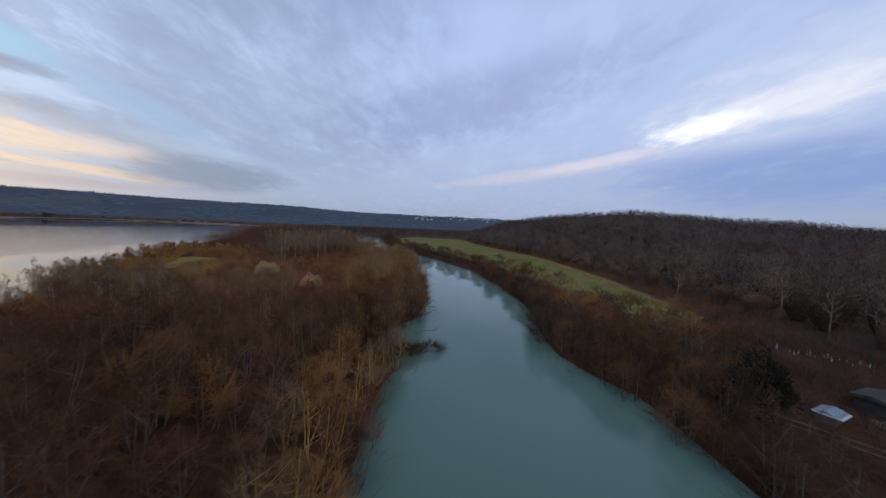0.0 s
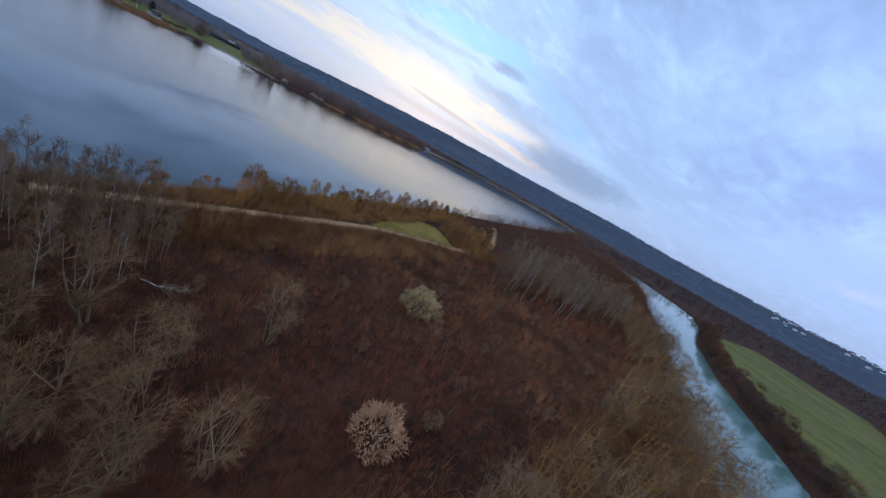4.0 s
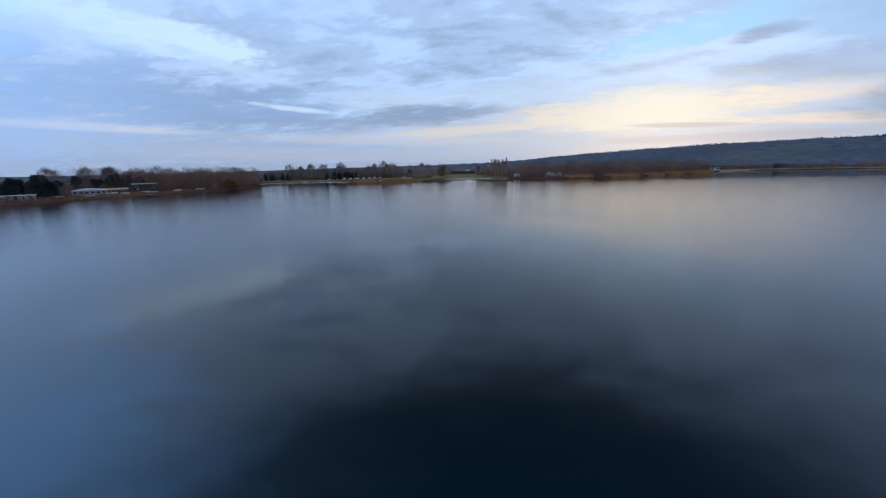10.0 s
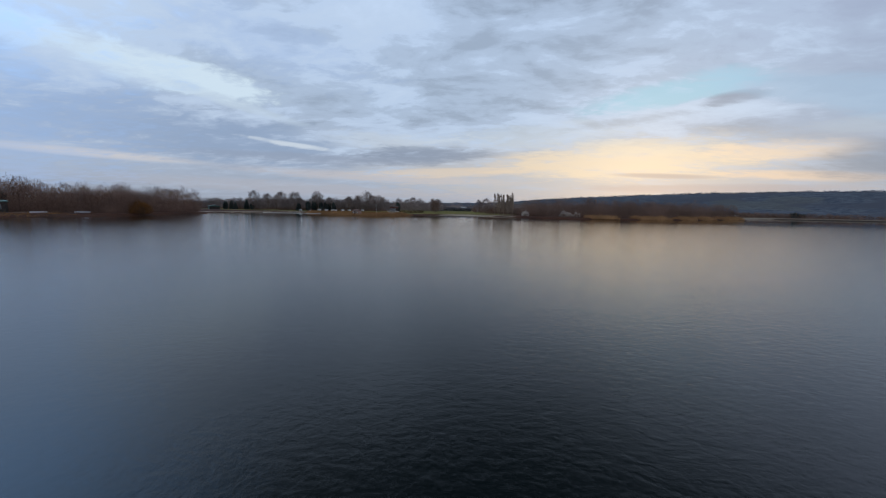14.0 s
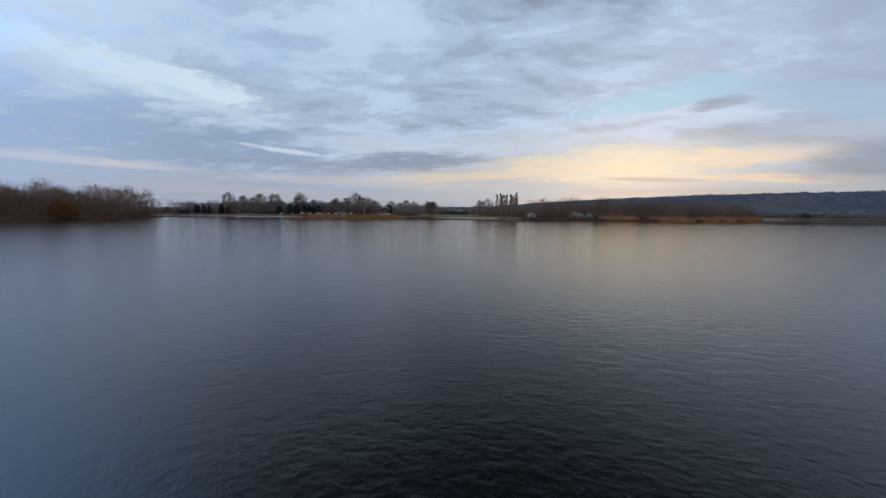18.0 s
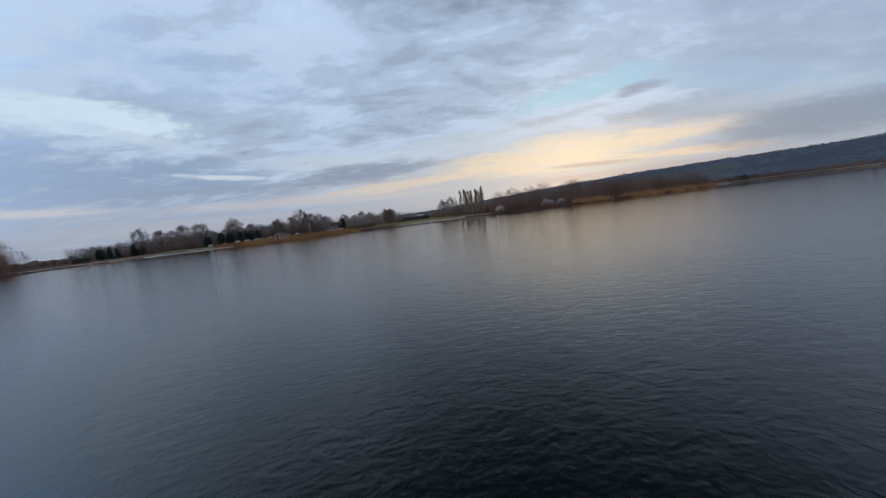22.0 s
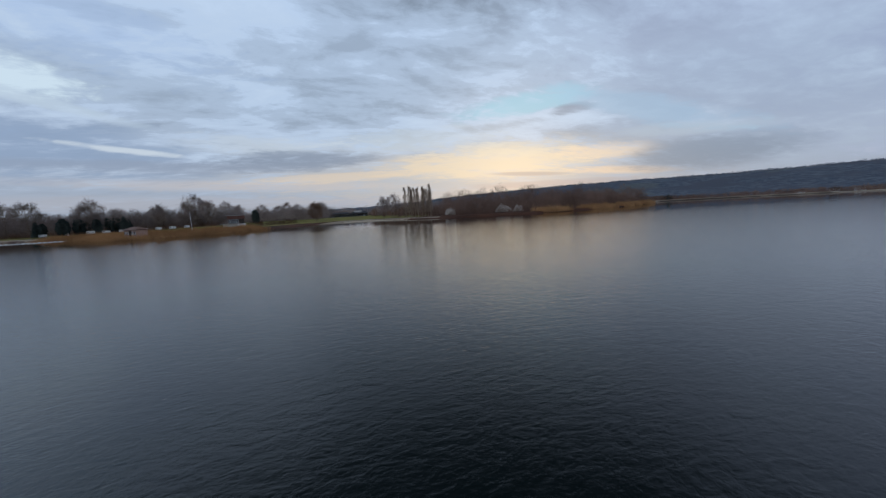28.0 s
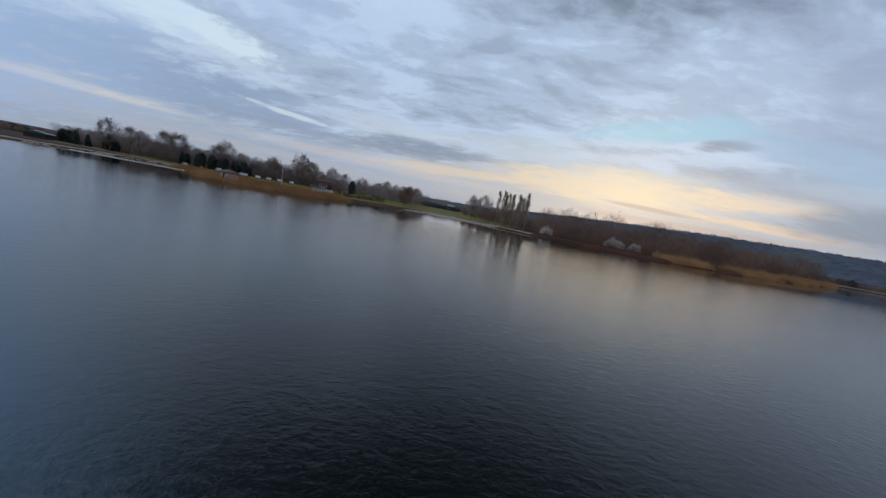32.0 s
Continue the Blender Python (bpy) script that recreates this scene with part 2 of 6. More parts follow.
M_WILLOW = plant("willow_twigs", (0.054, 0.026, 0.012), (0.240, 0.108, 0.042), 0.11, also=(0.190, 0.072, 0.040))
M_OCHRE = plant("dull_ochre_twigs", (0.115, 0.055, 0.020), (0.345, 0.164, 0.054), 0.1)
M_OLIVE = plant("ochre_twigs", (0.200, 0.105, 0.029), (0.560, 0.305, 0.080), 0.1)
M_GREY = plant("grey_twigs", (0.145, 0.088, 0.048), (0.360, 0.232, 0.128), 0.1)
M_PINK = plant("tan_twigs", (0.150, 0.083, 0.038), (0.385, 0.222, 0.102), 0.1)
M_ORANGE = plant("orange_twigs", (0.250, 0.108, 0.034), (0.580, 0.265, 0.076), 0.1)
M_WHITEBARK = plant("white_bark", (0.26, 0.21, 0.155), (0.60, 0.53, 0.44), 1.4)
M_BARK = plant("bark", (0.078, 0.056, 0.040), (0.217, 0.155, 0.109), 0.6)
M_PALEBARK = plant("pale_bark", (0.140, 0.092, 0.050), (0.350, 0.245, 0.145), 0.9)
M_YELLOWBARK = plant("lichened_bark", (0.280, 0.150, 0.042), (0.680, 0.390, 0.105), 0.7)
M_BRUSH = plant("brush_stems", (0.058, 0.023, 0.011), (0.490, 0.198, 0.076), 0.16, also=(0.300, 0.084, 0.038), also_scale=0.045)
M_THICKET = plant("thicket_stems", (0.165, 0.078, 0.027), (0.660, 0.340, 0.103), 0.16)
M_BRUSH_TAN = plant("dry_stems", (0.165, 0.076, 0.022), (0.500, 0.262, 0.072), 0.10)
# for dark brush, and for the shade put between hillside crowns
M_BRUSH_AND_SHADE = plant("dark_brush_and_shade", (0.034, 0.020, 0.013), (0.135, 0.074, 0.042), 0.10)
M_PALEBUSH = plant("pale_dry_leaves", (0.38, 0.20, 0.095), (0.74, 0.44, 0.235), 0.5)
M_CATKIN = plant("catkins", (0.34, 0.240, 0.090), (0.68, 0.510, 0.235), 0.5)
M_BLOSSOM = plant("blossom", (0.40, 0.34, 0.29), (0.76, 0.69, 0.61), 0.3)
M_REED = plant("reed_stems", (0.27, 0.145, 0.062), (0.58, 0.330, 0.150), 0.05)
M_FOREST = plant("winter_woods", (0.026, 0.018, 0.013), (0.210, 0.142, 0.106), 0.10)
# the blue-grey is distance haze put into the woods' colour
M_HAZEWOOD = plant("hazed_far_woods", (0.048, 0.064, 0.094), (0.096, 0.116, 0.148), 0.012)
# needles and park twigs are paled: far-shore haze put into their colour
M_CONIFER = plant("hazed_needles", (0.030, 0.042, 0.040), (0.100, 0.118, 0.104), 0.2)
M_PARKTWIG = plant("hazed_park_twigs", (0.135, 0.108, 0.098), (0.410, 0.325, 0.285), 0.05)
M_POPLAR = plant("poplar_twigs", (0.220, 0.165, 0.120), (0.500, 0.385, 0.285), 0.05)
M_BROWNWOOD = plant("brown_woods", (0.085, 0.054, 0.040), (0.310, 0.192, 0.140), 0.05)
M_IVY = plant("ivy_leaves", (0.010, 0.010, 0.006), (0.034, 0.032, 0.016), 0.4)


def ground_material():
    m, n, b = material("ground", 0.95, 0.15)
    p = place_of(n)
    fine = n.noise(p, 1.7, 6.0, 0.65)
    patch = n.noise(p, 0.06, 4.0, 0.6)
    soil = n.mix(n.step(n.math("ADD", n.math("MULTIPLY", fine, 0.5), n.math("MULTIPLY", patch, 0.5)), 0.35, 0.65),
                 (0.030, 0.013, 0.008), (0.10, 0.042, 0.022))
    edge = n.math("MULTIPLY", n.math("SUBTRACT", n.noise(p, 0.35, 5.0, 0.6), 0.5), 0.9)

    def zone(name, a=0.4, b2=0.6):
        at = n.node("ShaderNodeAttribute")
        at.attribute_name = name
        return n.step(n.math("ADD", at.outputs["Fac"], edge), a, b2)

    lawn = n.mix(n.step(n.math("ADD", n.math("MULTIPLY", fine, 0.45), n.math("MULTIPLY", n.noise(p, 0.045, 5.0, 0.65), 0.55)), 0.36, 0.62),
                 (0.088, 0.093, 0.017), (0.200, 0.180, 0.038))
    straw = n.step(n.noise(p, 0.07, 7.0, 0.75), 0.48, 0.66)
    lawn = n.mix(n.math("MULTIPLY", straw, 0.65), lawn, (0.205, 0.165, 0.066))
    sand = n.mix(fine, (0.30, 0.24, 0.17), (0.52, 0.44, 0.34))
    woods = n.mix(n.step(n.noise(p, 0.012, 6.0, 0.7), 0.35, 0.65), (0.026, 0.018, 0.013), (0.062, 0.043, 0.031))
    # distant hills: haze painted into the base colour as a blue-grey tint
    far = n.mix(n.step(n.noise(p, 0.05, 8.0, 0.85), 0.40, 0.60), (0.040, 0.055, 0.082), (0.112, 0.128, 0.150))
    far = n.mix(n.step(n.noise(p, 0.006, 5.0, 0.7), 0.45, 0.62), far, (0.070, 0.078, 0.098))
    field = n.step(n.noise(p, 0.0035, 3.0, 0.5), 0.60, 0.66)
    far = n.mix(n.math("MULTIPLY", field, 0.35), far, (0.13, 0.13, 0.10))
    col = n.mix(zone("woods"), soil, woods)
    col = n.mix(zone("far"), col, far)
    col = n.mix(zone("grass"), col, lawn)
    turf = n.mix(n.step(n.math("ADD", n.math("MULTIPLY", fine, 0.5), n.math("MULTIPLY", n.noise(p, 0.25, 6.0, 0.7), 0.5)), 0.36, 0.62), (0.150, 0.118, 0.020), (0.300, 0.215, 0.048))
    col = n.mix(zone("glade"), col, turf)
    col = n.mix(zone("sand"), col, sand)
    n.plug(b.inputs["Base Color"], col)
    bump(n, b, fine, 0.6, 0.15)
    return m


def water_material(name, deep, rough, ripple):
    """Still river water: murky, faintly rippled."""
    m, n, b = material(name, rough, 0.40)
    b.inputs["IOR"].default_value = 1.33
    p = place_of(n)
    murk = n.noise(p, 0.02, 4.0, 0.6)
    n.plug(b.inputs["Base Color"], n.mix(murk, tuple(c * 0.8 for c in deep), tuple(c * 1.2 for c in deep)))
    bump(n, b, n.noise(p, 0.9, 5.0, 0.6, 0.5), ripple, 0.25)
    return m


def lake_material():
    """Deep clear lake water: mirror-calm under the shores, ruffled by wind in the open middle."""
    m, n, b = material("lake_water", 0.03, 0.5)
    b.inputs["IOR"].default_value = 1.43
    p = place_of(n)
    where = n.node("ShaderNodeSeparateXYZ")
    n.plug(where.inputs[0], p)
    x = where.outputs[0]
    # bluer, paler water off the island, near-black farther out
    near_island = n.step(x, -150.0, -92.0)
    n.plug(b.inputs["Base Color"], n.mix(near_island, (0.0010, 0.0036, 0.0038), (0.0040, 0.0240, 0.0430)))
    stretch = n.node("ShaderNodeMapping")
    n.plug(stretch.inputs["Vector"], p)
    stretch.inputs["Rotation"].default_value = (0, 0, radians(6))
    stretch.inputs["Scale"].default_value = (1.0, 0.52, 1.0)
    gust = n.step(n.noise(p, 0.014, 4.0, 0.6), 0.34, 0.60)
    patch = n.math("MULTIPLY", n.math("SUBTRACT", gust, 0.5), 40.0)
    ruffled = n.step(n.math("SUBTRACT", patch, x), 138.0, 190.0)
    open_water = n.step(n.math("ADD", x, n.math("MULTIPLY", patch, 0.5)), -425.0, -345.0)
    ruffled = n.math("MULTIPLY", ruffled, open_water)
    # long wind lanes under the northern shore
    lanes = n.node("ShaderNodeMapping")
    n.plug(lanes.inputs["Vector"], p)
    lanes.inputs["Rotation"].default_value = (0, 0, radians(-38))
    lanes.inputs["Scale"].default_value = (0.03, 0.0028, 1.0)
    lane = n.step(n.noise(lanes.outputs[0], 1.0, 3.0, 0.6), 0.50, 0.57)
    lane = n.math("MULTIPLY", lane, n.step(where.outputs[1], 170.0, 300.0))
    ruffled = n.math("MAXIMUM", ruffled, n.math("MULTIPLY", lane, 0.8))
    w1 = n.noise(stretch.outputs[0], 3.6, 5.0, 0.62, 0.5)
    w2 = n.noise(stretch.outputs[0], 0.45, 3.0, 0.5, 0.4)
    w3 = n.noise(stretch.outputs[0], 10.0, 3.0, 0.6, 0.6)
    sea = n.math("ADD", 0.006, n.math("ADD", n.math("MULTIPLY", gust, 0.012), n.math("MULTIPLY", ruffled, 0.19)))
    h = n.math("ADD", n.math("MULTIPLY", w1, sea), n.math("MULTIPLY", w2, n.math("ADD", 0.006, n.math("MULTIPLY", ruffled, 0.05))))
    h = n.math("ADD", h, n.math("MULTIPLY", w3, n.math("MULTIPLY", ruffled, 0.085)))
    bump(n, b, h, 0.33, 0.25)
    n.plug(b.inputs["Roughness"], n.math("ADD", 0.032, n.math("MULTIPLY", ruffled, 0.01)))
    return m


M_GROUND = ground_material()
M_LAKE = lake_material()
M_RIVER = water_material("river_water", (0.118, 0.198, 0.158), 0.035, 0.03)


def plain(name, dark, light, scale=1.0, rough=0.8, spec=0.3, metal=0.0, relief=0.0):
    m, n, b = material(name, rough, spec)
    p = place_of(n)
    f = n.math("ADD", n.math("MULTIPLY", n.noise(p, scale, 6.0, 0.65), 0.6), n.math("MULTIPLY", n.noise(p, scale * 9, 4.0, 0.6), 0.4))
    n.plug(b.inputs["Base Color"], n.mix(n.step(f, 0.35, 0.65), dark, light))
    b.inputs["Metallic"].default_value = metal
    if relief:
        bump(n, b, f, 0.5, relief)
    return m


M_GRAVEL = plain("path_gravel", (0.38, 0.222, 0.104), (0.53, 0.330, 0.170), 0.5, 0.95, relief=0.02)
M_VERGE = plain("verge_turf", (0.135, 0.070, 0.018), (0.270, 0.160, 0.042), 0.35, 0.95, relief=0.06)
M_TUFT = plant("verge_grass", (0.170, 0.115, 0.024), (0.340, 0.240, 0.060), 0.2)
M_SAND = plain("sand", (0.18, 0.142, 0.100), (0.32, 0.260, 0.195), 0.3, 0.95, relief=0.03)
M_WHITEWALL = plain("white_plaster", (0.52, 0.50, 0.47), (0.74, 0.72, 0.68), 0.4, 0.85)
M_SALMON = plain("salmon_plaster", (0.36, 0.225, 0.165), (0.52, 0.345, 0.260), 0.6, 0.85)
M_BRICK = plain("reddish_brick", (0.13, 0.062, 0.048), (0.22, 0.108, 0.082), 1.2, 0.9)
M_TIMBER = plain("dark_timber", (0.035, 0.028, 0.024), (0.085, 0.068, 0.055), 1.5, 0.85)
M_ROOFTILE = plain("roof_tile", (0.10, 0.060, 0.045), (0.19, 0.115, 0.088), 0.8, 0.85)
M_SLATE = plain("slate_roof", (0.030, 0.031, 0.035), (0.072, 0.073, 0.080), 0.8, 0.9, 0.15)
M_GREENROOF = plain("green_metal_roof", (0.05, 0.11, 0.085), (0.09, 0.17, 0.13), 0.5, 0.6)
M_PANE = plain("window_glass", (0.015, 0.02, 0.025), (0.03, 0.035, 0.045), 0.5, 0.08, 0.6)
M_BLUE = plain("blue_sheeting", (0.02, 0.12, 0.42), (0.04, 0.20, 0.58), 0.6, 0.5)
M_WHITE = plain("white_paint", (0.62, 0.62, 0.62), (0.80, 0.80, 0.80), 0.6, 0.5)
M_METAL = plain("galvanised_metal", (0.30, 0.31, 0.32), (0.45, 0.46, 0.47), 1.0, 0.45, 0.5, 0.8)
M_CONCRETE = plain("concrete", (0.26, 0.25, 0.24), (0.42, 0.41, 0.39), 0.5, 0.9)
M_TARP = plain("pale_tarpaulin", (0.15, 0.18, 0.23), (0.34, 0.37, 0.42), 1.2, 0.6)
M_OCHREROOF = plain("ochre_sheet_roof", (0.30, 0.20, 0.115), (0.46, 0.33, 0.21), 0.8, 0.8)
M_RUST = plain("weathered_boards", (0.12, 0.085, 0.06), (0.26, 0.19, 0.14), 1.0, 0.9)

# ---------------------------------------------------------------- mesh helpers
def mesh_of(name, verts, faces, mat, smooth=False):
    """A mesh from arrays: vertices (n, 3) and faces (m, 3) or (m, 4)."""
    verts, faces = np.asarray(verts, np.float32), np.asarray(faces, np.int32)
    k = faces.shape[1]
    me = bpy.data.meshes.new(name)
    me.vertices.add(len(verts))
    me.vertices.foreach_set("co", verts.ravel())
    me.loops.add(faces.size)
    me.loops.foreach_set("vertex_index", faces.ravel())
    me.polygons.add(len(faces))
    me.polygons.foreach_set("loop_start", np.arange(0, faces.size, k, dtype=np.int32))
    me.update(calc_edges=True)
    me.polygons.foreach_set("use_smooth", np.full(len(faces), smooth))
    me.materials.append(mat)
    return me


def basis(d):
    """Two unit vectors across each direction."""
    d = d / np.maximum(np.linalg.norm(d, axis=1, keepdims=True), 1e-9)
    ref = np.where(np.abs(d[:, 2:3]) < 0.9, np.array([[0, 0, 1.0]]), np.array([[1.0, 0, 0]]))
    a = np.cross(d, ref)
    a /= np.linalg.norm(a, axis=1, keepdims=True)
    return a, np.cross(d, a)


def cones(p0, p1, r):
    """Tapered three-sided stems from p0 to a point at p1: triangles."""
    a, b = basis(p1 - p0)
    n = len(p0)
    r = np.broadcast_to(np.asarray(r, float).reshape(-1, 1), (n, 1))
    ring = [p0 + r * (a * math.cos(t) + b * math.sin(t)) for t in (0, 2.094, 4.189)]
    v = np.stack([*ring, p1], 1).reshape(-1, 3)
    i = np.arange(n)[:, None, None] * 4
    f = (i + np.array([[[0, 1, 3], [1, 2, 3], [2, 0, 3]]])).reshape(-1, 3)
    return v, f


def limbs(p0, p1, r0, r1, sides=5):
    """Tapered limbs from p0 to p1: quads."""
    a, b = basis(p1 - p0)
    n = len(p0)
    r0, r1 = np.asarray(r0, float).reshape(-1, 1), np.asarray(r1, float).reshape(-1, 1)
    rows = []
    for p, r in ((p0, r0), (p1, r1)):
        for k in range(sides):
            t = 2 * math.pi * k / sides
            rows.append(p + r * (a * math.cos(t) + b * math.sin(t)))
    v = np.stack(rows, 1).reshape(-1, 3)
    one = np.array([[k, (k + 1) % sides, sides + (k + 1) % sides, sides + k] for k in range(sides)])
    f = (np.arange(n)[:, None, None] * 2 * sides + one[None]).reshape(-1, 4)
    return v, f


# ---------------------------------------------------------------- the plan
LAKE = [(-140, -113), (-207, -110), (-250, -106), (-310, -92), (-375, -95), (-388, -108), (-405, -114), (-428, -108), (-456, -104), (-466, -94), (-458, -76), (-444, -58),
        (-428, -40), (-403, -14), (-414, 10), (-436, 22), (-466, 36), (-482, 52), (-480, 70), (-462, 90), (-446, 106), (-434, 128), (-428, 152),
        (-438, 190), (-466, 250), (-516, 325), (-540, 362), (-600, 402), (-634, 470), (-640, 530), (-618, 610), (-545, 668), (-440, 676),
        (-345, 610), (-285, 530), (-248, 440), (-203, 330), (-156, 220), (-122, 140), (-100.5, 100), (-90, 80), (-80.5, 66), (-71.5, 53), (-66, 40),
        (-62, 18), (-61, -12), (-66, -60), (-92, -102)]
BANK_L = [(-8, -160), (-7, -20), (-6, 12), (-5.4, 22), (-6, 30), (-4.6, 35.5), (-5.2, 38), (-8, 43), (-8, 49), (-4.2, 55), (-3.4, 66), (-5, 90), (-12, 120), (-22, 146), (-36, 176),
          (-50, 214), (-74, 262), (-90, 305), (-112, 350), (-148, 398), (-230, 432)]
BANK_R = [(22, -160), (21, -20), (21, 20), (21, 30), (16, 40), (16, 50), (19, 66), (17, 88), (12, 120), (0, 150), (-11, 172), (-28, 205), (-46, 255),
          (-55, 298), (-62, 335), (-78, 385), (-104, 418), (-150, 446), (-230, 462)]
RIVER = BANK_L + BANK_R[::-1]
MEADOW = [(31, 52), (33, 66), (29, 92), (23, 122), (12, 154), (3, 178), (-11, 210), (-31, 262), (-44, 304), (-53, 340), (-40, 420), (22, 404), (36, 275),
          (50, 222), (57, 182), (57, 110), (52, 60)]
GLADE = [(-82, 92), (-95, 114), (-93, 119), (-79, 117), (-77, 104), (-76.8, 94), (-78, 91)]
TRACK = [(-62.5, 46), (-65.5, 55), (-68.5, 63), (-71.5, 72), (-75, 82), (-77.6, 92), (-78.6, 104), (-78.5, 116), (-82, 128), (-93, 145), (-106, 159), (-124, 176)]
LAWN = [(-470, -150), (-478, -108), (-470, -78), (-452, -50), (-440, -10), (-442, 16), (-470, 28), (-490, 50), (-490, 72), (-470, 98), (-560, 140), (-700, 120),
        (-820, 60), (-700, -60), (-600, -200), (-520, -230)]
STRAND = [(-388, -112), (-405, -118), (-428, -112), (-458, -109), (-472, -95), (-462, -74), (-454, -76), (-464, -92), (-454, -100), (-428, -104), (-405, -110)]
STRAND_N = [(-434, 26), (-467, 42), (-488, 52), (-487, 72), (-466, 96), (-458, 92), (-474, 70), (-474, 54), (-460, 36), (-434, 18)]


def signed(poly, x, y):
    """Distance to a polygon's edge, negative inside."""
    x, y = np.asarray(x, float), np.asarray(y, float)
    d = np.full(x.shape, 1e9)
    inside = np.zeros(x.shape, bool)
    for (ax, ay), (bx, by) in zip(poly, poly[1:] + poly[:1]):
        ex, ey = bx - ax, by - ay
        t = np.clip(((x - ax) * ex + (y - ay) * ey) / (ex * ex + ey * ey), 0, 1)
        d = np.minimum(d, np.hypot(x - ax - t * ex, y - ay - t * ey))
        if ay != by:
            inside ^= ((ay > y) != (by > y)) & (x < ex * (y - ay) / (by - ay) + ax)
    return np.where(inside, -d, d)


def soft_step(v, a, b):
    t = np.clip((v - a) / (b - a), 0, 1)
    return t * t * (3 - 2 * t)


def wobble(x, y, size, seed=0.0):
    """Cheap smooth unevenness, about -1 to 1."""
    s = 2 * math.pi / size
    return (np.sin(x * s + 1.3 * np.sin(y * s * 0.7 + seed)) + np.sin(y * s * 1.1 + 1.7 * np.sin(x * s * 0.6 + seed * 2)) + np.sin((x + y) * s * 1.9 + seed * 3)) / 3


RIDGE_AZ = [-180, -60, -20, 0, 10, 21, 35, 45, 54, 61, 68, 76, 85, 95, 113, 135, 150, 180]
RIDGE_EL = [0.8, 1.8, 2.0, 2.2, 2.3, 2.8, 2.7, 2.8, 2.8, 2.6, 2.35, 1.9, 1.25, 1.0, 0.8, 0.35, 0.3, 0.8]

HILL_AZ = [-180, -110, -80, -54, -42, -30, -20, -11, -4, 3, 180]
HILL_EL = [0.0, 0.6, 1.4, 2.1, 3.0, 3.8, 3.0, 1.9, 0.5, 0.0, 0.0]


def height(x, y):
    x, y = np.asarray(x, float), np.asarray(y, float)
    dw = np.minimum(signed(LAKE, x, y), signed(RIVER, x, y))
    land = np.where(dw < 0, np.maximum(dw * 0.35, -2.2), np.minimum(dw * 0.4, 1.0))
    # the western beach and lawns rise gently
    west = soft_step(-x, 388, 400) * soft_step(118 - y, 0, 14) * soft_step(y + 150, 0, 20)
    gentle = np.minimum(dw * 0.13, 1.0) + 1.1 * soft_step(dw, 8, 95)
    land = np.where(dw > 0, land * (1 - west) + gentle * west, land)
    h = land + np.where(dw > 3, 0.15 * wobble(x, y, 17.0), 0.0)
    # far ridge
    r = np.hypot(x + 220, y - 60)
    a = np.degrees(np.arctan2(-(x + 220), y - 60))
    e = np.tan(np.radians(np.interp(a, RIDGE_AZ, RIDGE_EL)))
    far = soft_step(a, 70, 95) + soft_step(a, -150, -175)
    top = 1720 + 900 * far
    h = h + soft_step(r, top - 620, top) * (e * top + 3 + 3 * wobble(x, y, 160.0, 2.0) + 1.5 * wobble(x, y, 63.0, 1.0))
    # wooded slope on the river's other side, rising to a broad crest
    dm = signed(MEADOW, x, y)
    near = soft_step(np.minimum(dm, x - 34), 4, 120)
    rh = np.hypot(x, y)
    ah = np.degrees(np.arctan2(-x, y))
    crest = np.maximum(np.tan(np.radians(np.interp(ah, HILL_AZ, HILL_EL))) * 740 + 4, 0) * np.interp(ah, [-6, 3], [1, 0])
    h = h + near * soft_step(rh, 40, 740) * crest * (1 + 0.07 * wobble(x, y, 210.0, 0.5)) * (1 - soft_step(rh, 1000, 1500))
    return h


def axis(lo, hi, step, end_lo, end_hi):
    mid = list(np.arange(lo, hi + 0.1, step))
    out, s = [hi], step
    while out[-1] < end_hi:
        s *= 1.09
        out.append(out[-1] + s)
    inn, s = [lo], step
    while inn[-1] > end_lo:
        s *= 1.09
        inn.append(inn[-1] - s)
    return np.array(inn[:0:-1] + mid + out[1:])


gx, gy = axis(-640, 120, 3.4, -4300, 4300), axis(-190, 430, 3.4, -4300, 4300)
GX, GY = np.meshgrid(gx, gy)
GZ = height(GX, GY)
idx = np.arange(GX.size).reshape(GX.shape)
quads = np.stack([idx[:-1, :-1], idx[:-1, 1:], idx[1:, 1:], idx[1:, :-1]], -1).reshape(-1, 4)
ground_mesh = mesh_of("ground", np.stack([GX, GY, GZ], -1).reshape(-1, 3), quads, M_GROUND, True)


def lie(x, y):
    """Height of the ground's own mesh at a place."""
    x, y = np.asarray(x, float), np.asarray(y, float)
    i = np.clip(np.searchsorted(gx, x) - 1, 0, len(gx) - 2)
    j = np.clip(np.searchsorted(gy, y) - 1, 0, len(gy) - 2)
    u, v = (x - gx[i]) / (gx[i + 1] - gx[i]), (y - gy[j]) / (gy[j + 1] - gy[j])
    return (GZ[j, i] * (1 - u) + GZ[j, i + 1] * u) * (1 - v) + (GZ[j + 1, i] * (1 - u) + GZ[j + 1, i + 1] * u) * v


def zone(name, value):
    at = ground_mesh.attributes.new(name, "FLOAT", "POINT")
    at.data.foreach_set("value", np.clip(value, 0, 1).astype(np.float32).ravel())


def within(poly, soft):
    return 0.5 - signed(poly, GX, GY) / soft


zone("grass", np.maximum.reduce([within(MEADOW, 8), np.minimum(within(LAWN, 10), 0.62)]))
zone("glade", within(GLADE, 4))
zone("sand", np.maximum(within(STRAND, 5), within(STRAND_N, 5)) * 0.45)
# where the ground takes the haze-tinted hill colours
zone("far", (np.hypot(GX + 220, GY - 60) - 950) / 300)
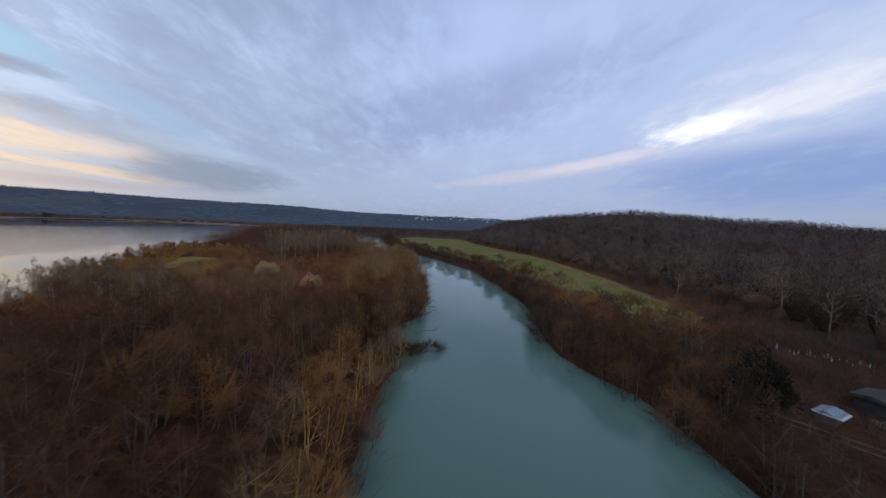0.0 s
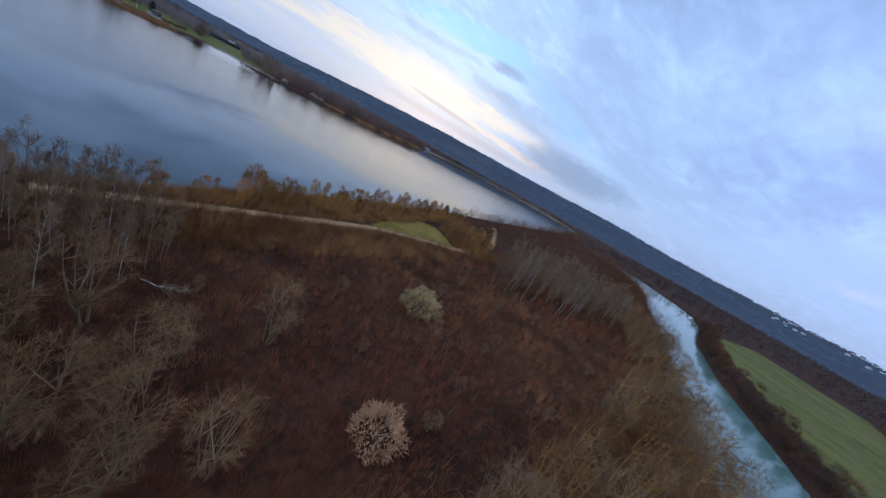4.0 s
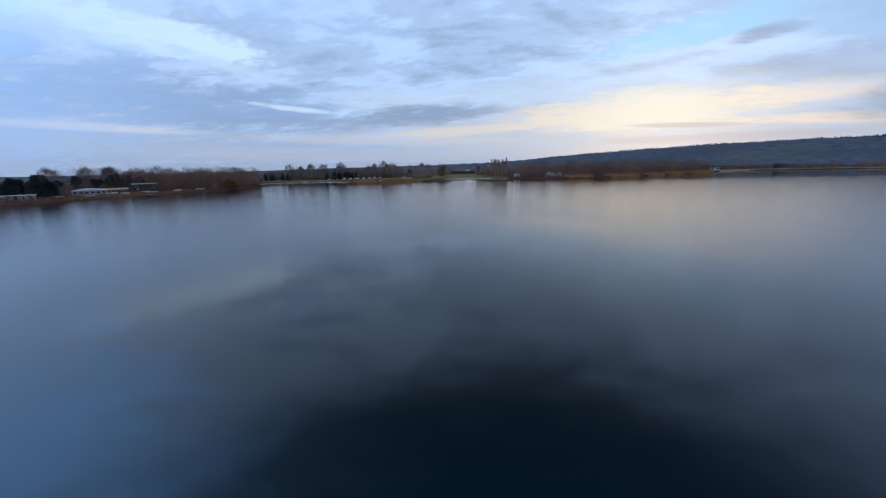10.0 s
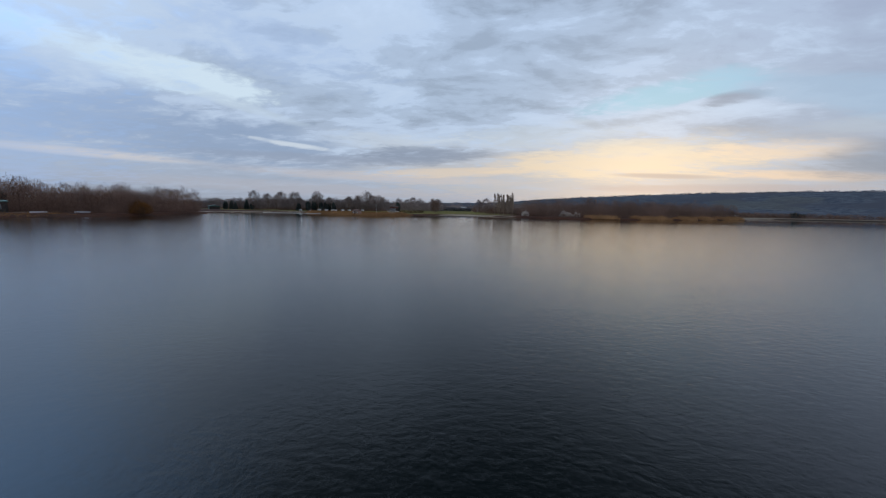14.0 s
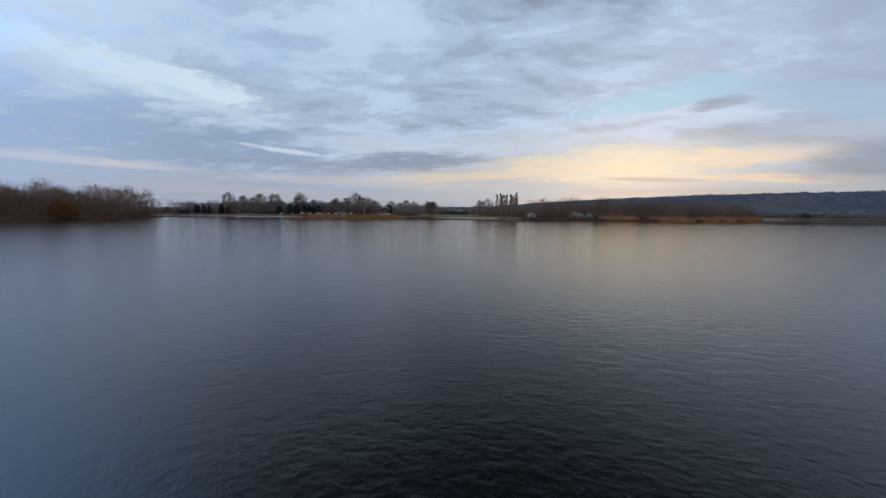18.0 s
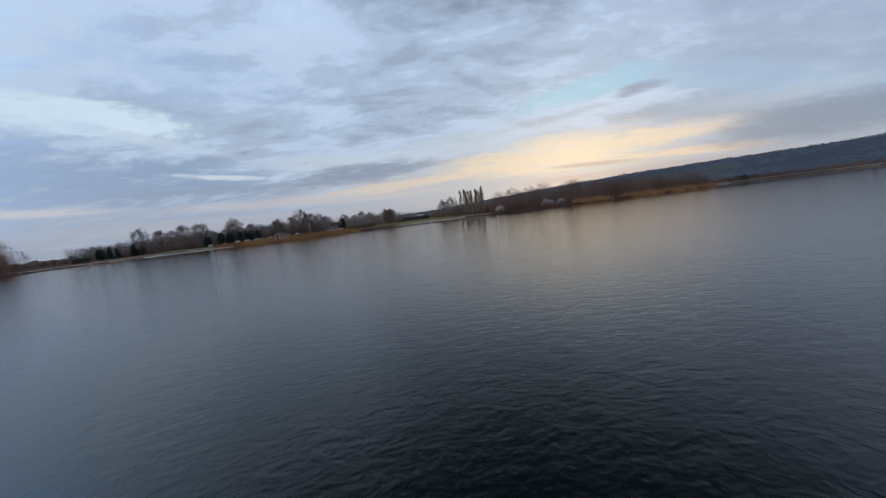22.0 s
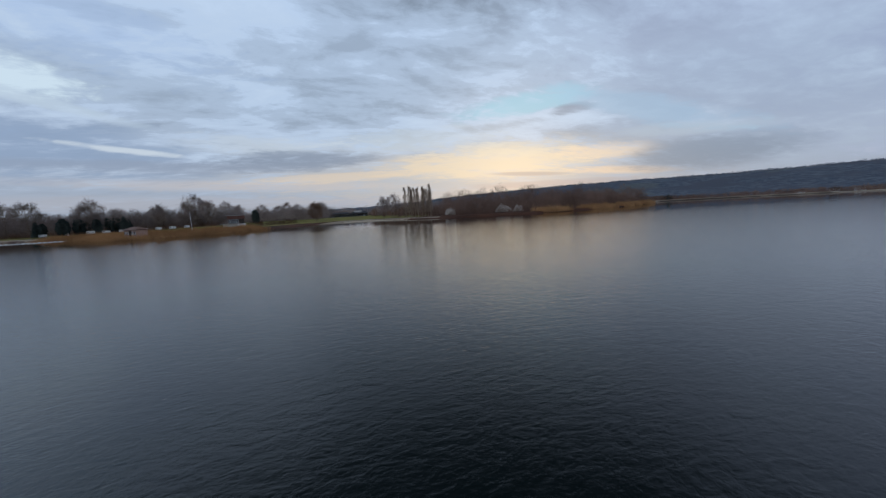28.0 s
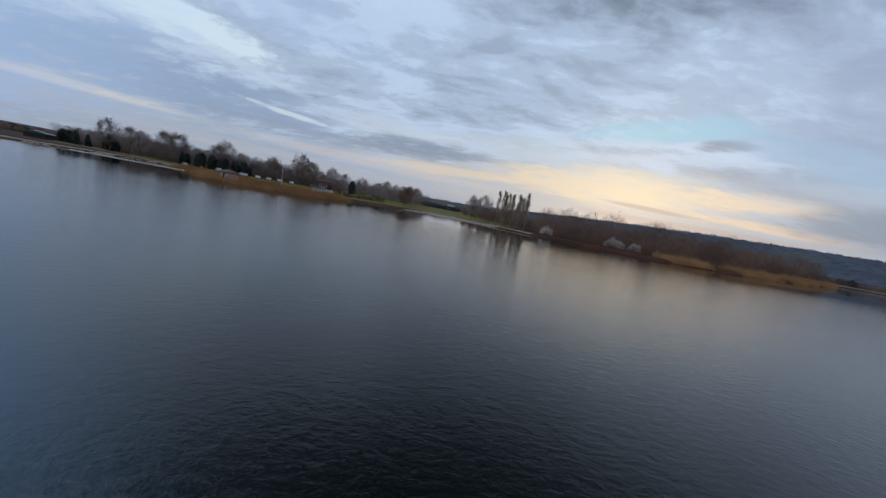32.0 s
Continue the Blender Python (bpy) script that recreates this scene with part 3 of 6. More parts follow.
zone("woods", np.maximum(0.5 - (60 - GX) / 30, (-480 - GX) / 60))
ground = tagged(new("ground", ground_mesh), "brown winter ground with green meadows, sandy shore and haze-tinted wooded hills", "ground", kind="structure")


def sheet(name, poly, z, mat):
    bm = bmesh.new()
    vs = [bm.verts.new((x, y, z)) for x, y in poly]
    f = bm.faces.new(vs)
    bmesh.ops.triangulate(bm, faces=[f])
    bmesh.ops.recalc_face_normals(bm, faces=bm.faces)
    me = bpy.data.meshes.new(name)
    bm.to_mesh(me)
    bm.free()
    if me.polygons[0].normal.z < 0:
        me.flip_normals()
    me.materials.append(mat)
    return new(name, me)


def widen(poly, by):
    """The polygon pushed outwards, so that the bank covers the water's edge."""
    n = len(poly)
    area = sum(poly[i][0] * poly[(i + 1) % n][1] - poly[(i + 1) % n][0] * poly[i][1] for i in range(n))
    s = 1 if area > 0 else -1
    out = []
    for i in range(n):
        (ax, ay), (bx, by_), (cx, cy) = poly[i - 1], poly[i], poly[(i + 1) % n]
        nx, ny = (cy - ay) * s, -(cx - ax) * s
        k = math.hypot(nx, ny)
        out.append((bx + nx / k * by, by_ + ny / k * by))
    return out


tagged(sheet("lake_water", widen(LAKE, 4.0), 0.0, M_LAKE), "dark calm lake water mirroring the dusk sky", "lake", kind="structure")
tagged(sheet("river_water", widen(RIVER, 2.5), 0.0, M_RIVER), "still milky teal river water", "river", kind="structure")


def smooth_line(pts, step=2.0):
    """A finely stepped curve through the points."""
    p = np.array(pts, float)
    out = []
    for i in range(len(p) - 1):
        a, b, c, d = p[max(i - 1, 0)], p[i], p[i + 1], p[min(i + 2, len(p) - 1)]
        n = max(2, int(np.linalg.norm(c - b) / step))
        for k in range(n):
            t = k / n
            out.append(0.5 * (2 * b + (c - a) * t + (2 * a - 5 * b + 4 * c - d) * t * t + (3 * b - a - 3 * c + d) * t ** 3))
    return np.array(out + [p[-1]])


def ribbon(name, pts, width, mat, lift=0.10, ragged=0.12):
    """A strip of made ground laid over the terrain, a hand thick, with uneven edges."""
    line = smooth_line(pts, 0.8)
    d = np.gradient(line, axis=0)
    d /= np.linalg.norm(d, axis=1, keepdims=True)
    side = np.stack([-d[:, 1], d[:, 0]], 1)
    rng = np.random.default_rng(5)
    rows = []
    for k, f in enumerate((-0.56, -0.5, -0.2, 0.0, 0.2, 0.5, 0.56)):
        off = width * f + (rng.normal(0, ragged, len(line)) if abs(f) > 0.4 else 0)
        p = line + side * np.reshape(off, (-1, 1))
        z = lie(p[:, 0], p[:, 1]) + (lift if abs(f) < 0.55 else -0.15) - (0.03 if abs(f) == 0.2 else 0)
        rows.append(np.column_stack([p, z]))
    v = np.stack(rows, 1)
    n, m = v.shape[:2]
    i = np.arange(n * m).reshape(n, m)
    f = np.stack([i[:-1, :-1], i[1:, :-1], i[1:, 1:], i[:-1, 1:]], -1).reshape(-1, 4)[:, ::-1]
    return new(name, mesh_of(name, v.reshape(-1, 3), f, mat, True))


tagged(ribbon("track_verge", TRACK, 2.7, M_VERGE, 0.06, 0.10), "worn grassy verge along the gravel track", "verge", kind="structure")
SAND_S = [(-382, -108), (-405, -119), (-430, -112), (-460, -108), (-471, -96), (-463, -77), (-448, -57)]
SAND_N = [(-416, 17), (-438, 27), (-468, 41), (-486, 53), (-485, 70), (-468, 92), (-452, 107)]
for pts, wide in ((SAND_S, 3.2), (SAND_N, 4.0)):
    tagged(ribbon("strand", pts, wide, M_SAND, 0.06, 0.4), "pale sandy strand between lawn and water", "beach", kind="structure")
tagged(ribbon("shore_dyke", [(-602, 408), (-638, 472), (-645, 532), (-622, 614), (-547, 674), (-438, 682), (-342, 617)], 6.0, M_SAND, 0.9, 0.3), "pale low gravel dyke along the far shore", "dyke", kind="structure")
tagged(ribbon("field_path", [(50, 66), (53, 110), (52, 176), (43, 222), (31, 290), (21, 380)], 2.6, M_VERGE, 0.05, 0.3), "worn brown path along the meadow's edge", "path", kind="structure")
tagged(ribbon("track", TRACK, 1.55, M_GRAVEL, 0.10, 0.05), "pale pinkish gravel track between brush and lakeside trees", "path", kind="structure")

# ---------------------------------------------------------------- plants
def unit(v):
    return v / np.maximum(np.linalg.norm(v, axis=-1, keepdims=True), 1e-9)


def bend_line(rng, start, d, length, pieces, curl, rise):
    pts = [np.array(start, float)]
    d = unit(np.array(d, float))
    for _ in range(pieces):
        d = unit(d + rng.normal(0, curl, 3) + np.array([0, 0, rise]))
        pts.append(pts[-1] + d * length / pieces)
    return np.array(pts)


def along(line, f):
    k = min(int(f * (len(line) - 1)), len(line) - 2)
    t = f * (len(line) - 1) - k
    return line[k] * (1 - t) + line[k + 1] * t, unit(line[k + 1] - line[k])


def tree_meshes(seed, tall, stems=1, lean=0.1, base=0.3, first=0.3, n_limb=9, reach=0.4, climb=0.6, n_sub=4, n_twig=5, twig=0.8, thick=0.02, girth=0.018, curl=0.12):
    """The trunk with its limbs, and the crown of twigs, of a bare tree."""
    rng = np.random.default_rng(seed)
    s0, s1, r0, r1 = [], [], [], []
    t0, t1, tr = [], [], []
    for s in range(stems):
        turn = 2 * math.pi * (s + rng.random()) / stems
        out = np.array([math.cos(turn), math.sin(turn), 0])
        length = tall * (rng.uniform(0.75, 1.0) if stems > 1 else 1.0)
        line = bend_line(rng, out * base * (stems > 1), out * lean * rng.uniform(0.5, 1.4) * (stems > 1) + np.array([0, 0, 1.0]), length * 0.86, 7, curl * 0.6, 0.06)
        line[0, 2] -= 0.3
        g = girth * length
        for k in range(7):
            s0.append(line[k]), s1.append(line[k + 1])
            r0.append(g * (1 - k / 7.6)), r1.append(g * (1 - (k + 1) / 7.6))
        for b in range(n_limb):
            f = first + (0.97 - first) * (b + rng.random()) / n_limb
            p, d = along(line, f)
            az_b = rng.uniform(0, 2 * math.pi) if stems == 1 else turn + rng.normal(0, 1.3)
            side = np.array([math.cos(az_b), math.sin(az_b), 0])
            ln = tall * reach * (1.08 - f * 0.62) * rng.uniform(0.7, 1.2)
            limb = bend_line(rng, p, side * (1 - climb * 0.5) + d * climb, ln, 3, curl, 0.10)
            rb = max(g * (1 - f * 0.9) * 0.5, thick * 1.3)
            for k in range(3):
                s0.append(limb[k]), s1.append(limb[k + 1])
                r0.append(rb * (1 - k / 3.6)), r1.append(rb * (1 - (k + 1) / 3.6))
            for c in range(n_sub):
                q, e = along(limb, 0.25 + 0.73 * (c + rng.random()) / n_sub)
                sub = bend_line(rng, q, e * 0.8 + rng.normal(0, 0.5, 3) + np.array([0, 0, 0.25]), ln * rng.uniform(0.28, 0.5), 2, curl, 0.08)
                t0.append(sub[0]), t1.append(sub[1] * 0.35 + sub[2] * 0.65), tr.append(thick * 1.5)
                for _ in range(n_twig):
                    w, u = along(sub, rng.uniform(0.2, 0.98))
                    t0.append(w), t1.append(w + unit(u + rng.normal(0, 0.55, 3) + np.array([0, 0, 0.2])) * twig * rng.uniform(0.5, 1.3)), tr.append(thick * rng.uniform(0.7, 1.1))
        for _ in range(n_twig * 3):
            w, u = along(line, rng.uniform(0.75, 1.0))
            t0.append(w), t1.append(w + unit(u + rng.normal(0, 0.45, 3)) * twig * rng.uniform(0.6, 1.4)), tr.append(thick)
    wood = limbs(np.array(s0), np.array(s1), r0, r1, 4)
    fine = cones(np.array(t0), np.array(t1), tr)
    return wood, fine


def shell(u, lobes):
    """An uneven rounded outline: distance factor for unit directions."""
    return 1 + 0.13 * np.sin(u[..., 0] * 5 + lobes[0]) * np.cos(u[..., 1] * 4 + lobes[1]) + 0.10 * np.sin(u[..., 2] * 7 + u[..., 0] * 6 + lobes[2])


def crown_meshes(seed, tall, wide, low=0.25, stems=1, n_limb=12, n_sub=5, n_twig=8, twig=0.7, thick=0.014, girth=0.012, climb=0.8, spread=0.4, pointed=0.0):
    """Stems with limbs that sweep up into a rounded crown, and the crown's twigs."""
    rng = np.random.default_rng(seed)
    lobes = rng.uniform(0, 6.3, 3)
    mid = np.array([0, 0, tall * (1 + low) / 2])
    size = np.array([wide, wide, tall * (1 - low) / 2])
    s0, s1, r0, r1 = [], [], [], []

    def chain(line, ra, rb):
        k = len(line) - 1
        for j in range(k):
            s0.append(line[j]), s1.append(line[j + 1])
            r0.append(ra + (rb - ra) * j / k), r1.append(ra + (rb - ra) * (j + 1) / k)

    stem_lines = []
    for s in range(stems):
        turn = 2 * math.pi * (s + rng.random()) / stems
        out = np.array([math.cos(turn), math.sin(turn), 0]) * (stems > 1)
        top = out * wide * rng.uniform(0.25, 0.6) + np.array([*rng.normal(0, wide * 0.08, 2), tall * rng.uniform(0.78, 0.94)])
        foot = out * wide * 0.10 + np.array([0, 0, -0.3])
        f = np.linspace(0, 1, 7)[:, None]
        line = foot + (top - foot) * f + out * wide * 0.12 * np.sin(f * 3.1) + np.cumsum(rng.normal(0, wide * 0.025, (7, 3)) * [1, 1, 0], 0)
        stem_lines.append(line)
        chain(line, girth * tall, thick)
    n = stems * n_limb
    u = unit(rng.normal(0, 1, (n, 3)) + np.array([0, 0, 0.25]))
    own = np.arange(n) % stems
    goal = mid + u * size * (shell(u, lobes) * rng.uniform(0.55, 0.85, n))[:, None]
    goal[:, :2] *= (1 - pointed * np.clip((goal[:, 2:] / tall - 0.25) / 0.75, 0, 1))
    start = np.empty((n, 3))
    for k in range(n):
        line = stem_lines[own[k]]
        z = goal[k, 2] - climb * np.linalg.norm(goal[k, :2] - line[3, :2])
        z = np.clip(z, tall * 0.12, line[-1, 2] * 0.97)
        start[k] = [np.interp(z, line[:, 2], line[:, j]) for j in range(3)]
    ctrl = start * 0.4 + goal * 0.6 - np.array([0, 0, 0.12]) * np.abs(goal[:, 2:] - start[:, 2:])

    def on_limb(k, t):
        t = t[:, None]
        return start[k] * (1 - t) ** 2 + ctrl[k] * 2 * t * (1 - t) + goal[k] * t * t

    for k in range(n):
        rb = max(girth * tall * 0.42 * (1 - 0.5 * start[k, 2] / tall), thick * 1.4)
        chain(on_limb(np.full(4, k), np.linspace(0, 1, 4)), rb, thick)
    m = np.repeat(np.arange(n), n_sub)
    a = on_limb(m, rng.uniform(0.3, 1.0, len(m)))
    v = unit(u[m] + rng.normal(0, spread, (len(m), 3)))
    b = mid + v * size * (shell(v, lobes) * rng.uniform(0.78, 1.0, len(m)))[:, None]
    b[:, :2] *= (1 - pointed * np.clip((b[:, 2:] / tall - 0.25) / 0.75, 0, 1))
    b[:, 2] = np.maximum(b[:, 2], a[:, 2] - 0.1 * tall)
    far = np.linalg.norm(b - a, axis=1, keepdims=True)
    b = a + (b - a) * np.minimum(1, 0.42 * wide / np.maximum(far, 1e-6) + 0.35)
    w = np.repeat(np.arange(len(m)), n_twig)
    f = rng.uniform(0.15, 1.0, (len(w), 1))
    c = a[w] + (b - a)[w] * f
    d = unit(unit((b - a)[w]) * 0.8 + unit(c - mid) * 0.35 + rng.normal(0, 0.5, (len(w), 3)) + np.array([0, 0, 0.2]))
    g = c + d * twig * rng.uniform(0.5, 1.3, (len(w), 1))
    t0, t1 = np.vstack([a, c]), np.vstack([b, g])
    tr = np.concatenate([np.full(len(a), thick * 1.5), thick * rng.uniform(0.65, 1.1, len(c))])
    return limbs(np.array(s0), np.array(s1), r0, r1, 4), cones(t0, t1, tr)


def make_tree(name, label, bark, twigs, category="tree", group="", **shape):
    """A bare tree as a thing: an empty at its foot, its trunk and its crown."""
    wood, fine = crown_meshes(**shape) if "wide" in shape else tree_meshes(**shape)
    root = tagged(new(name), label, category, group)
    for part_name, (v, f), m in (("trunk", wood, bark), ("crown", fine, twigs)):
        ob = new(part_name, mesh_of(part_name, v, f, m))
        ob.parent = root
    return root


def scatter(poly, gap, seed, most=10000, edge=0.0, keep=None):
    """Random places inside a polygon, no two nearer than gap."""
    rng = np.random.default_rng(seed)
    p = np.array(poly, float)
    lo, hi = p.min(0), p.max(0)
    area = np.prod(hi - lo)
    tries = rng.uniform(lo, hi, (int(min(area / gap ** 2 * 4, 60000)), 2))
    tries = tries[signed(poly, tries[:, 0], tries[:, 1]) < -edge]
    if keep is not None:
        tries = tries[keep(tries[:, 0], tries[:, 1])]
    cells, out = {}, []
    for x, y in tries:
        c = (int(x // gap), int(y // gap))
        if all((x - ox) ** 2 + (y - oy) ** 2 > gap * gap for i in (-1, 0, 1) for j in (-1, 0, 1) for ox, oy in cells.get((c[0] + i, c[1] + j), ())):
            cells.setdefault(c, []).append((x, y))
            out.append((x, y))
            if len(out) >= most:
                break
    return np.array(out).reshape(-1, 2)


def dry(margin):
    return lambda x, y: np.minimum(signed(LAKE, x, y), signed(RIVER, x, y)) > margin


TRACK_LINE = smooth_line(TRACK, 3.0)


def off_track(x, y, gap):
    return np.min(np.hypot(x[:, None] - TRACK_LINE[None, :, 0], y[:, None] - TRACK_LINE[None, :, 1]), 1) > gap


def plant_out(protos, pts, seed, sizes=(0.8, 1.2), sink=0.0):
    """Copies of the prototypes at the places, each turned and sized a little differently."""
    rng = np.random.default_rng(seed)
    for k, (x, y) in enumerate(pts):
        src = protos[int(rng.integers(len(protos)))]
        s = rng.uniform(*sizes)
        z = float(lie(x, y)) - sink
        if not src.get("placed"):
            src["placed"] = 1
            ob = src
        else:
            ob = copy_thing(src, Matrix())
        ob.matrix_basis = pose(x, y, z, rng.normal(0, 2), rng.normal(0, 2), rng.uniform(0, 360)) @ Matrix.Diagonal((s, s, s * rng.uniform(0.92, 1.1), 1))


def brush(name, label, pts, stems, tall, spread, thick, mat, seed, category="brush"):
    """Clumps of thin upright stems over a stretch of ground, as one mass."""
    rng = np.random.default_rng(seed)
    n = len(pts)
    z = lie(pts[:, 0], pts[:, 1])
    size = rng.uniform(0.65, 1.25, (n, 1)) * (1 + 0.35 * wobble(pts[:, :1], pts[:, 1:], 13.0, seed))
    foot = np.repeat(np.column_stack([pts, z - 0.1])[:, None, :], stems, 1)
    off = rng.normal(0, spread * 0.45, (n, stems, 2))
    foot[..., :2] += off
    tip = foot.copy()
    tip[..., :2] += off * 0.9 + rng.normal(0, spread * 0.45, (n, stems, 2))
    tip[..., 2] += size * rng.uniform(0.55, 1.1, (n, stems)) * tall
    v, f = cones(foot.reshape(-1, 3), tip.reshape(-1, 3), rng.uniform(0.7, 1.3, n * stems) * thick)
    return tagged(new(name, mesh_of(name, v, f, mat)), label, category, kind="stuff")


def mass_trees(name, label, pts, tall, twigs, mat, seed, thick=0.12, wide=0.3, category="woods", low=0.52):
    """Many distant bare trees as one mass: a stem each and a dome of twigs."""
    rng = np.random.default_rng(seed)
    n = len(pts)
    z = lie(pts[:, 0], pts[:, 1])
    h = rng.uniform(tall[0], tall[1], n)
    foot = np.column_stack([pts, z - 0.3])
    top = foot + np.column_stack([rng.normal(0, 0.4, (n, 2)), h * 0.72])
    v1, f1 = cones(foot, top, h * 0.011)
    # limbs run from the stem to a rounded crown's edge, and twigs stand on the outer half
    turn = rng.uniform(0, 2 * math.pi, (n, twigs))
    lift = rng.uniform(-0.75, 1.0, (n, twigs))
    ring = np.sqrt(np.maximum(1 - lift ** 2, 0.03)) * rng.uniform(0.55, 1.05, (n, twigs))
    hh = h[:, None]
    sway = rng.normal(0, 0.05, (n, 1)) * hh
    q = foot[:, None] + np.stack([np.cos(turn) * ring * hh * wide + sway, np.sin(turn) * ring * hh * wide, hh * (low + (0.98 - low) * lift)], -1)
    core = foot[:, None] + np.stack([0 * turn, 0 * turn, hh * (low * 0.6 + 0.2 * lift)], -1)
    d = unit(unit(q - core) + rng.normal(0, 0.5, q.shape) + np.array([0, 0, 0.15]))
    ln = (hh * rng.uniform(0.09, 0.24, (n, twigs)))[..., None]
    ln[:, :5] = np.linalg.norm(q - core, axis=-1)[:, :5, None]
    d[:, :5] = unit(q - core)[:, :5]
    p = q - d * ln
    v2, f2 = cones(p.reshape(-1, 3), q.reshape(-1, 3), 1.35 * thick * rng.uniform(0.6, 1.3, n * twigs))
    return tagged(new(name, mesh_of(name, np.vstack([v1, v2]), np.vstack([f1, f2 + len(v1)]), mat)), label, category, kind="stuff")


def canopy(name, label, pts, tall, wide, mat, seed, twigs=0, thick=0.1, belly=0.5, category="woods"):
    """Woods as one mass: uneven lobed crowns that close over one another, with twigs standing out of them."""
    rng = np.random.default_rng(seed)
    n, k = len(pts), 7
    z = lie(pts[:, 0], pts[:, 1])
    h, w = rng.uniform(*tall, n), rng.uniform(*wide, n)
    turn = 2 * math.pi * np.arange(k)[None] / k + rng.uniform(0, 6.3, (n, 1))
    rings = []
    for rad, zz in ((belly, 0.0), (0.95, 0.42), (0.86, 0.68), (0.45, 0.88)):
        r = w[:, None] * rad * rng.uniform(0.66, 1.12, (n, k))
        rings.append(np.stack([pts[:, :1] + np.cos(turn) * r, pts[:, 1:] + np.sin(turn) * r, z[:, None] + h[:, None] * (zz + rng.uniform(-0.09, 0.09, (n, k)))], -1))
    top = np.column_stack([pts + rng.normal(0, 0.15, (n, 2)) * w[:, None], z + h * rng.uniform(0.9, 1.0, n)])[:, None]
    v = np.concatenate([*rings, top], 1)
    f = []
    for i in range(k):
        j = (i + 1) % k
        for a in (0, k, 2 * k):
            f += [(a + i, a + j, a + k + j), (a + i, a + k + j, a + k + i)]
        f.append((3 * k + i, 3 * k + j, 4 * k))
    f = (np.arange(n)[:, None, None] * (4 * k + 1) + np.array(f)[None]).reshape(-1, 3)
    v = v.reshape(-1, 3)
    if twigs:
        d = unit(rng.normal(0, 1, (n, twigs, 3)) + np.array([0, 0, 0.35]))
        d[..., 2] = np.where(d[..., 2] < -0.4, -d[..., 2], d[..., 2])
        size = np.stack([w, w, h * 0.5], -1)[:, None]
        mid = np.column_stack([pts, z + h * 0.5])[:, None]
        p = mid + d * size * rng.uniform(0.45, 0.85, (n, twigs, 1))
        q = mid + unit(d + rng.normal(0, 0.22, d.shape)) * size * rng.uniform(0.95, 1.28, (n, twigs, 1))
        v2, f2 = cones(p.reshape(-1, 3), q.reshape(-1, 3), thick * rng.uniform(0.6, 1.4, n * twigs))
        v, f = np.vstack([v, v2]), np.vstack([f, f2 + len(v)])
    return tagged(new(name, mesh_of(name, v, f, mat, True)), label, category, kind="stuff")


# ---- prototypes
willow = [make_tree("willow_shrub", "bare many-stemmed willow shrub with brown-ochre twigs", M_OCHRE if s == 0 else M_BARK, M_OCHRE if s == 0 else M_WILLOW, "shrub",
                    "willow shrubs on the island", seed=10 + s, tall=5.4 + 0.5 * s, wide=2.1 + 0.15 * s, low=0.16, stems=4, n_limb=6, n_sub=8, n_twig=14, twig=0.50, thick=0.0085, girth=0.0080)
          for s in range(5)]
birch = [make_tree("birch_tree", "slender bare pale-stemmed tree with grey-brown twigs", M_WHITEBARK if s == 1 else M_PALEBARK, M_GREY, "tree", "pale slender trees",
                   seed=30 + s, tall=9.5 + s, wide=1.35, low=0.28, stems=1, n_limb=18, n_sub=6, n_twig=16, twig=0.5, thick=0.0095, girth=0.008, climb=1.5) for s in range(3)]
pinkish = [make_tree("alder_tree", "bare rounded tree with tan-brown twigs above dark brush", M_PALEBARK, M_PINK, "tree", "tan-brown trees",
                     seed=40 + s, tall=6.2 + s * 0.7, wide=2.2, low=0.2, stems=3, n_limb=6, n_sub=8, n_twig=16, twig=0.45, thick=0.0085, girth=0.014) for s in range(2)]
lakeside = [make_tree("lakeside_tree", "bare rounded tree with orange-brown twigs at the lake's edge", M_YELLOWBARK, (M_ORANGE, M_OLIVE, M_ORANGE, M_WILLOW, M_OLIVE)[s], "tree", "trees along the lake track",
                      seed=50 + s, tall=5.6 + 0.5 * s, wide=1.75 + 0.2 * (s % 3), low=0.2, stems=2 + s % 3, n_limb=9 - s % 3, n_sub=8, n_twig=22, twig=0.46, thick=0.0080, girth=0.010) for s in range(5)]
park = [make_tree("park_tree", "tall bare broad-crowned park tree on the far shore", M_BARK, M_PARKTWIG, "tree", "trees of the lakeside park",
                  seed=60 + s, tall=15 + s, wide=5.2 + 0.4 * s, low=0.2, stems=1 + s % 2, n_limb=42 - 21 * (s % 2), n_sub=7, n_twig=12, twig=1.4, thick=0.030, girth=0.010, climb=0.9, spread=0.55) for s in range(4)]
poplar = [make_tree("poplar_tree", "tall narrow bare poplar in a row behind the shore", M_POPLAR, M_POPLAR, "tree", "row of poplars",
                    seed=70 + s, tall=21.5, wide=1.9, low=0.05, stems=1, n_limb=50, n_sub=6, n_twig=8, twig=1.3, thick=0.020, girth=0.010, climb=3.2, spread=0.25, pointed=0.25) for s in range(2)]

# ---- the island
SCRUB = [(-60, -30), (-5, -30), (-4, 33), (-2, 52), (-3, 66), (-18, 64), (-28, 58), (-38, 50), (-50, 48), (-57, 34)]
plant_out(willow, scatter(SCRUB, 3.2, 1, 260, keep=lambda x, y: dry(-0.9)(x, y) & ~((x < -15) & (y > 43))), 2, (0.75, 1.2), 0.1)
BELT = [(-2, 64), (-4, 90), (-11, 120), (-21, 146), (-35, 176), (-49, 214), (-73, 262), (-89, 305), (-111, 350), (-146, 398), (-168, 384), (-136, 336), (-112, 290), (-98, 250), (-70, 210), (-52, 172), (-36, 142), (-27, 112), (-23, 86), (-18, 62)]
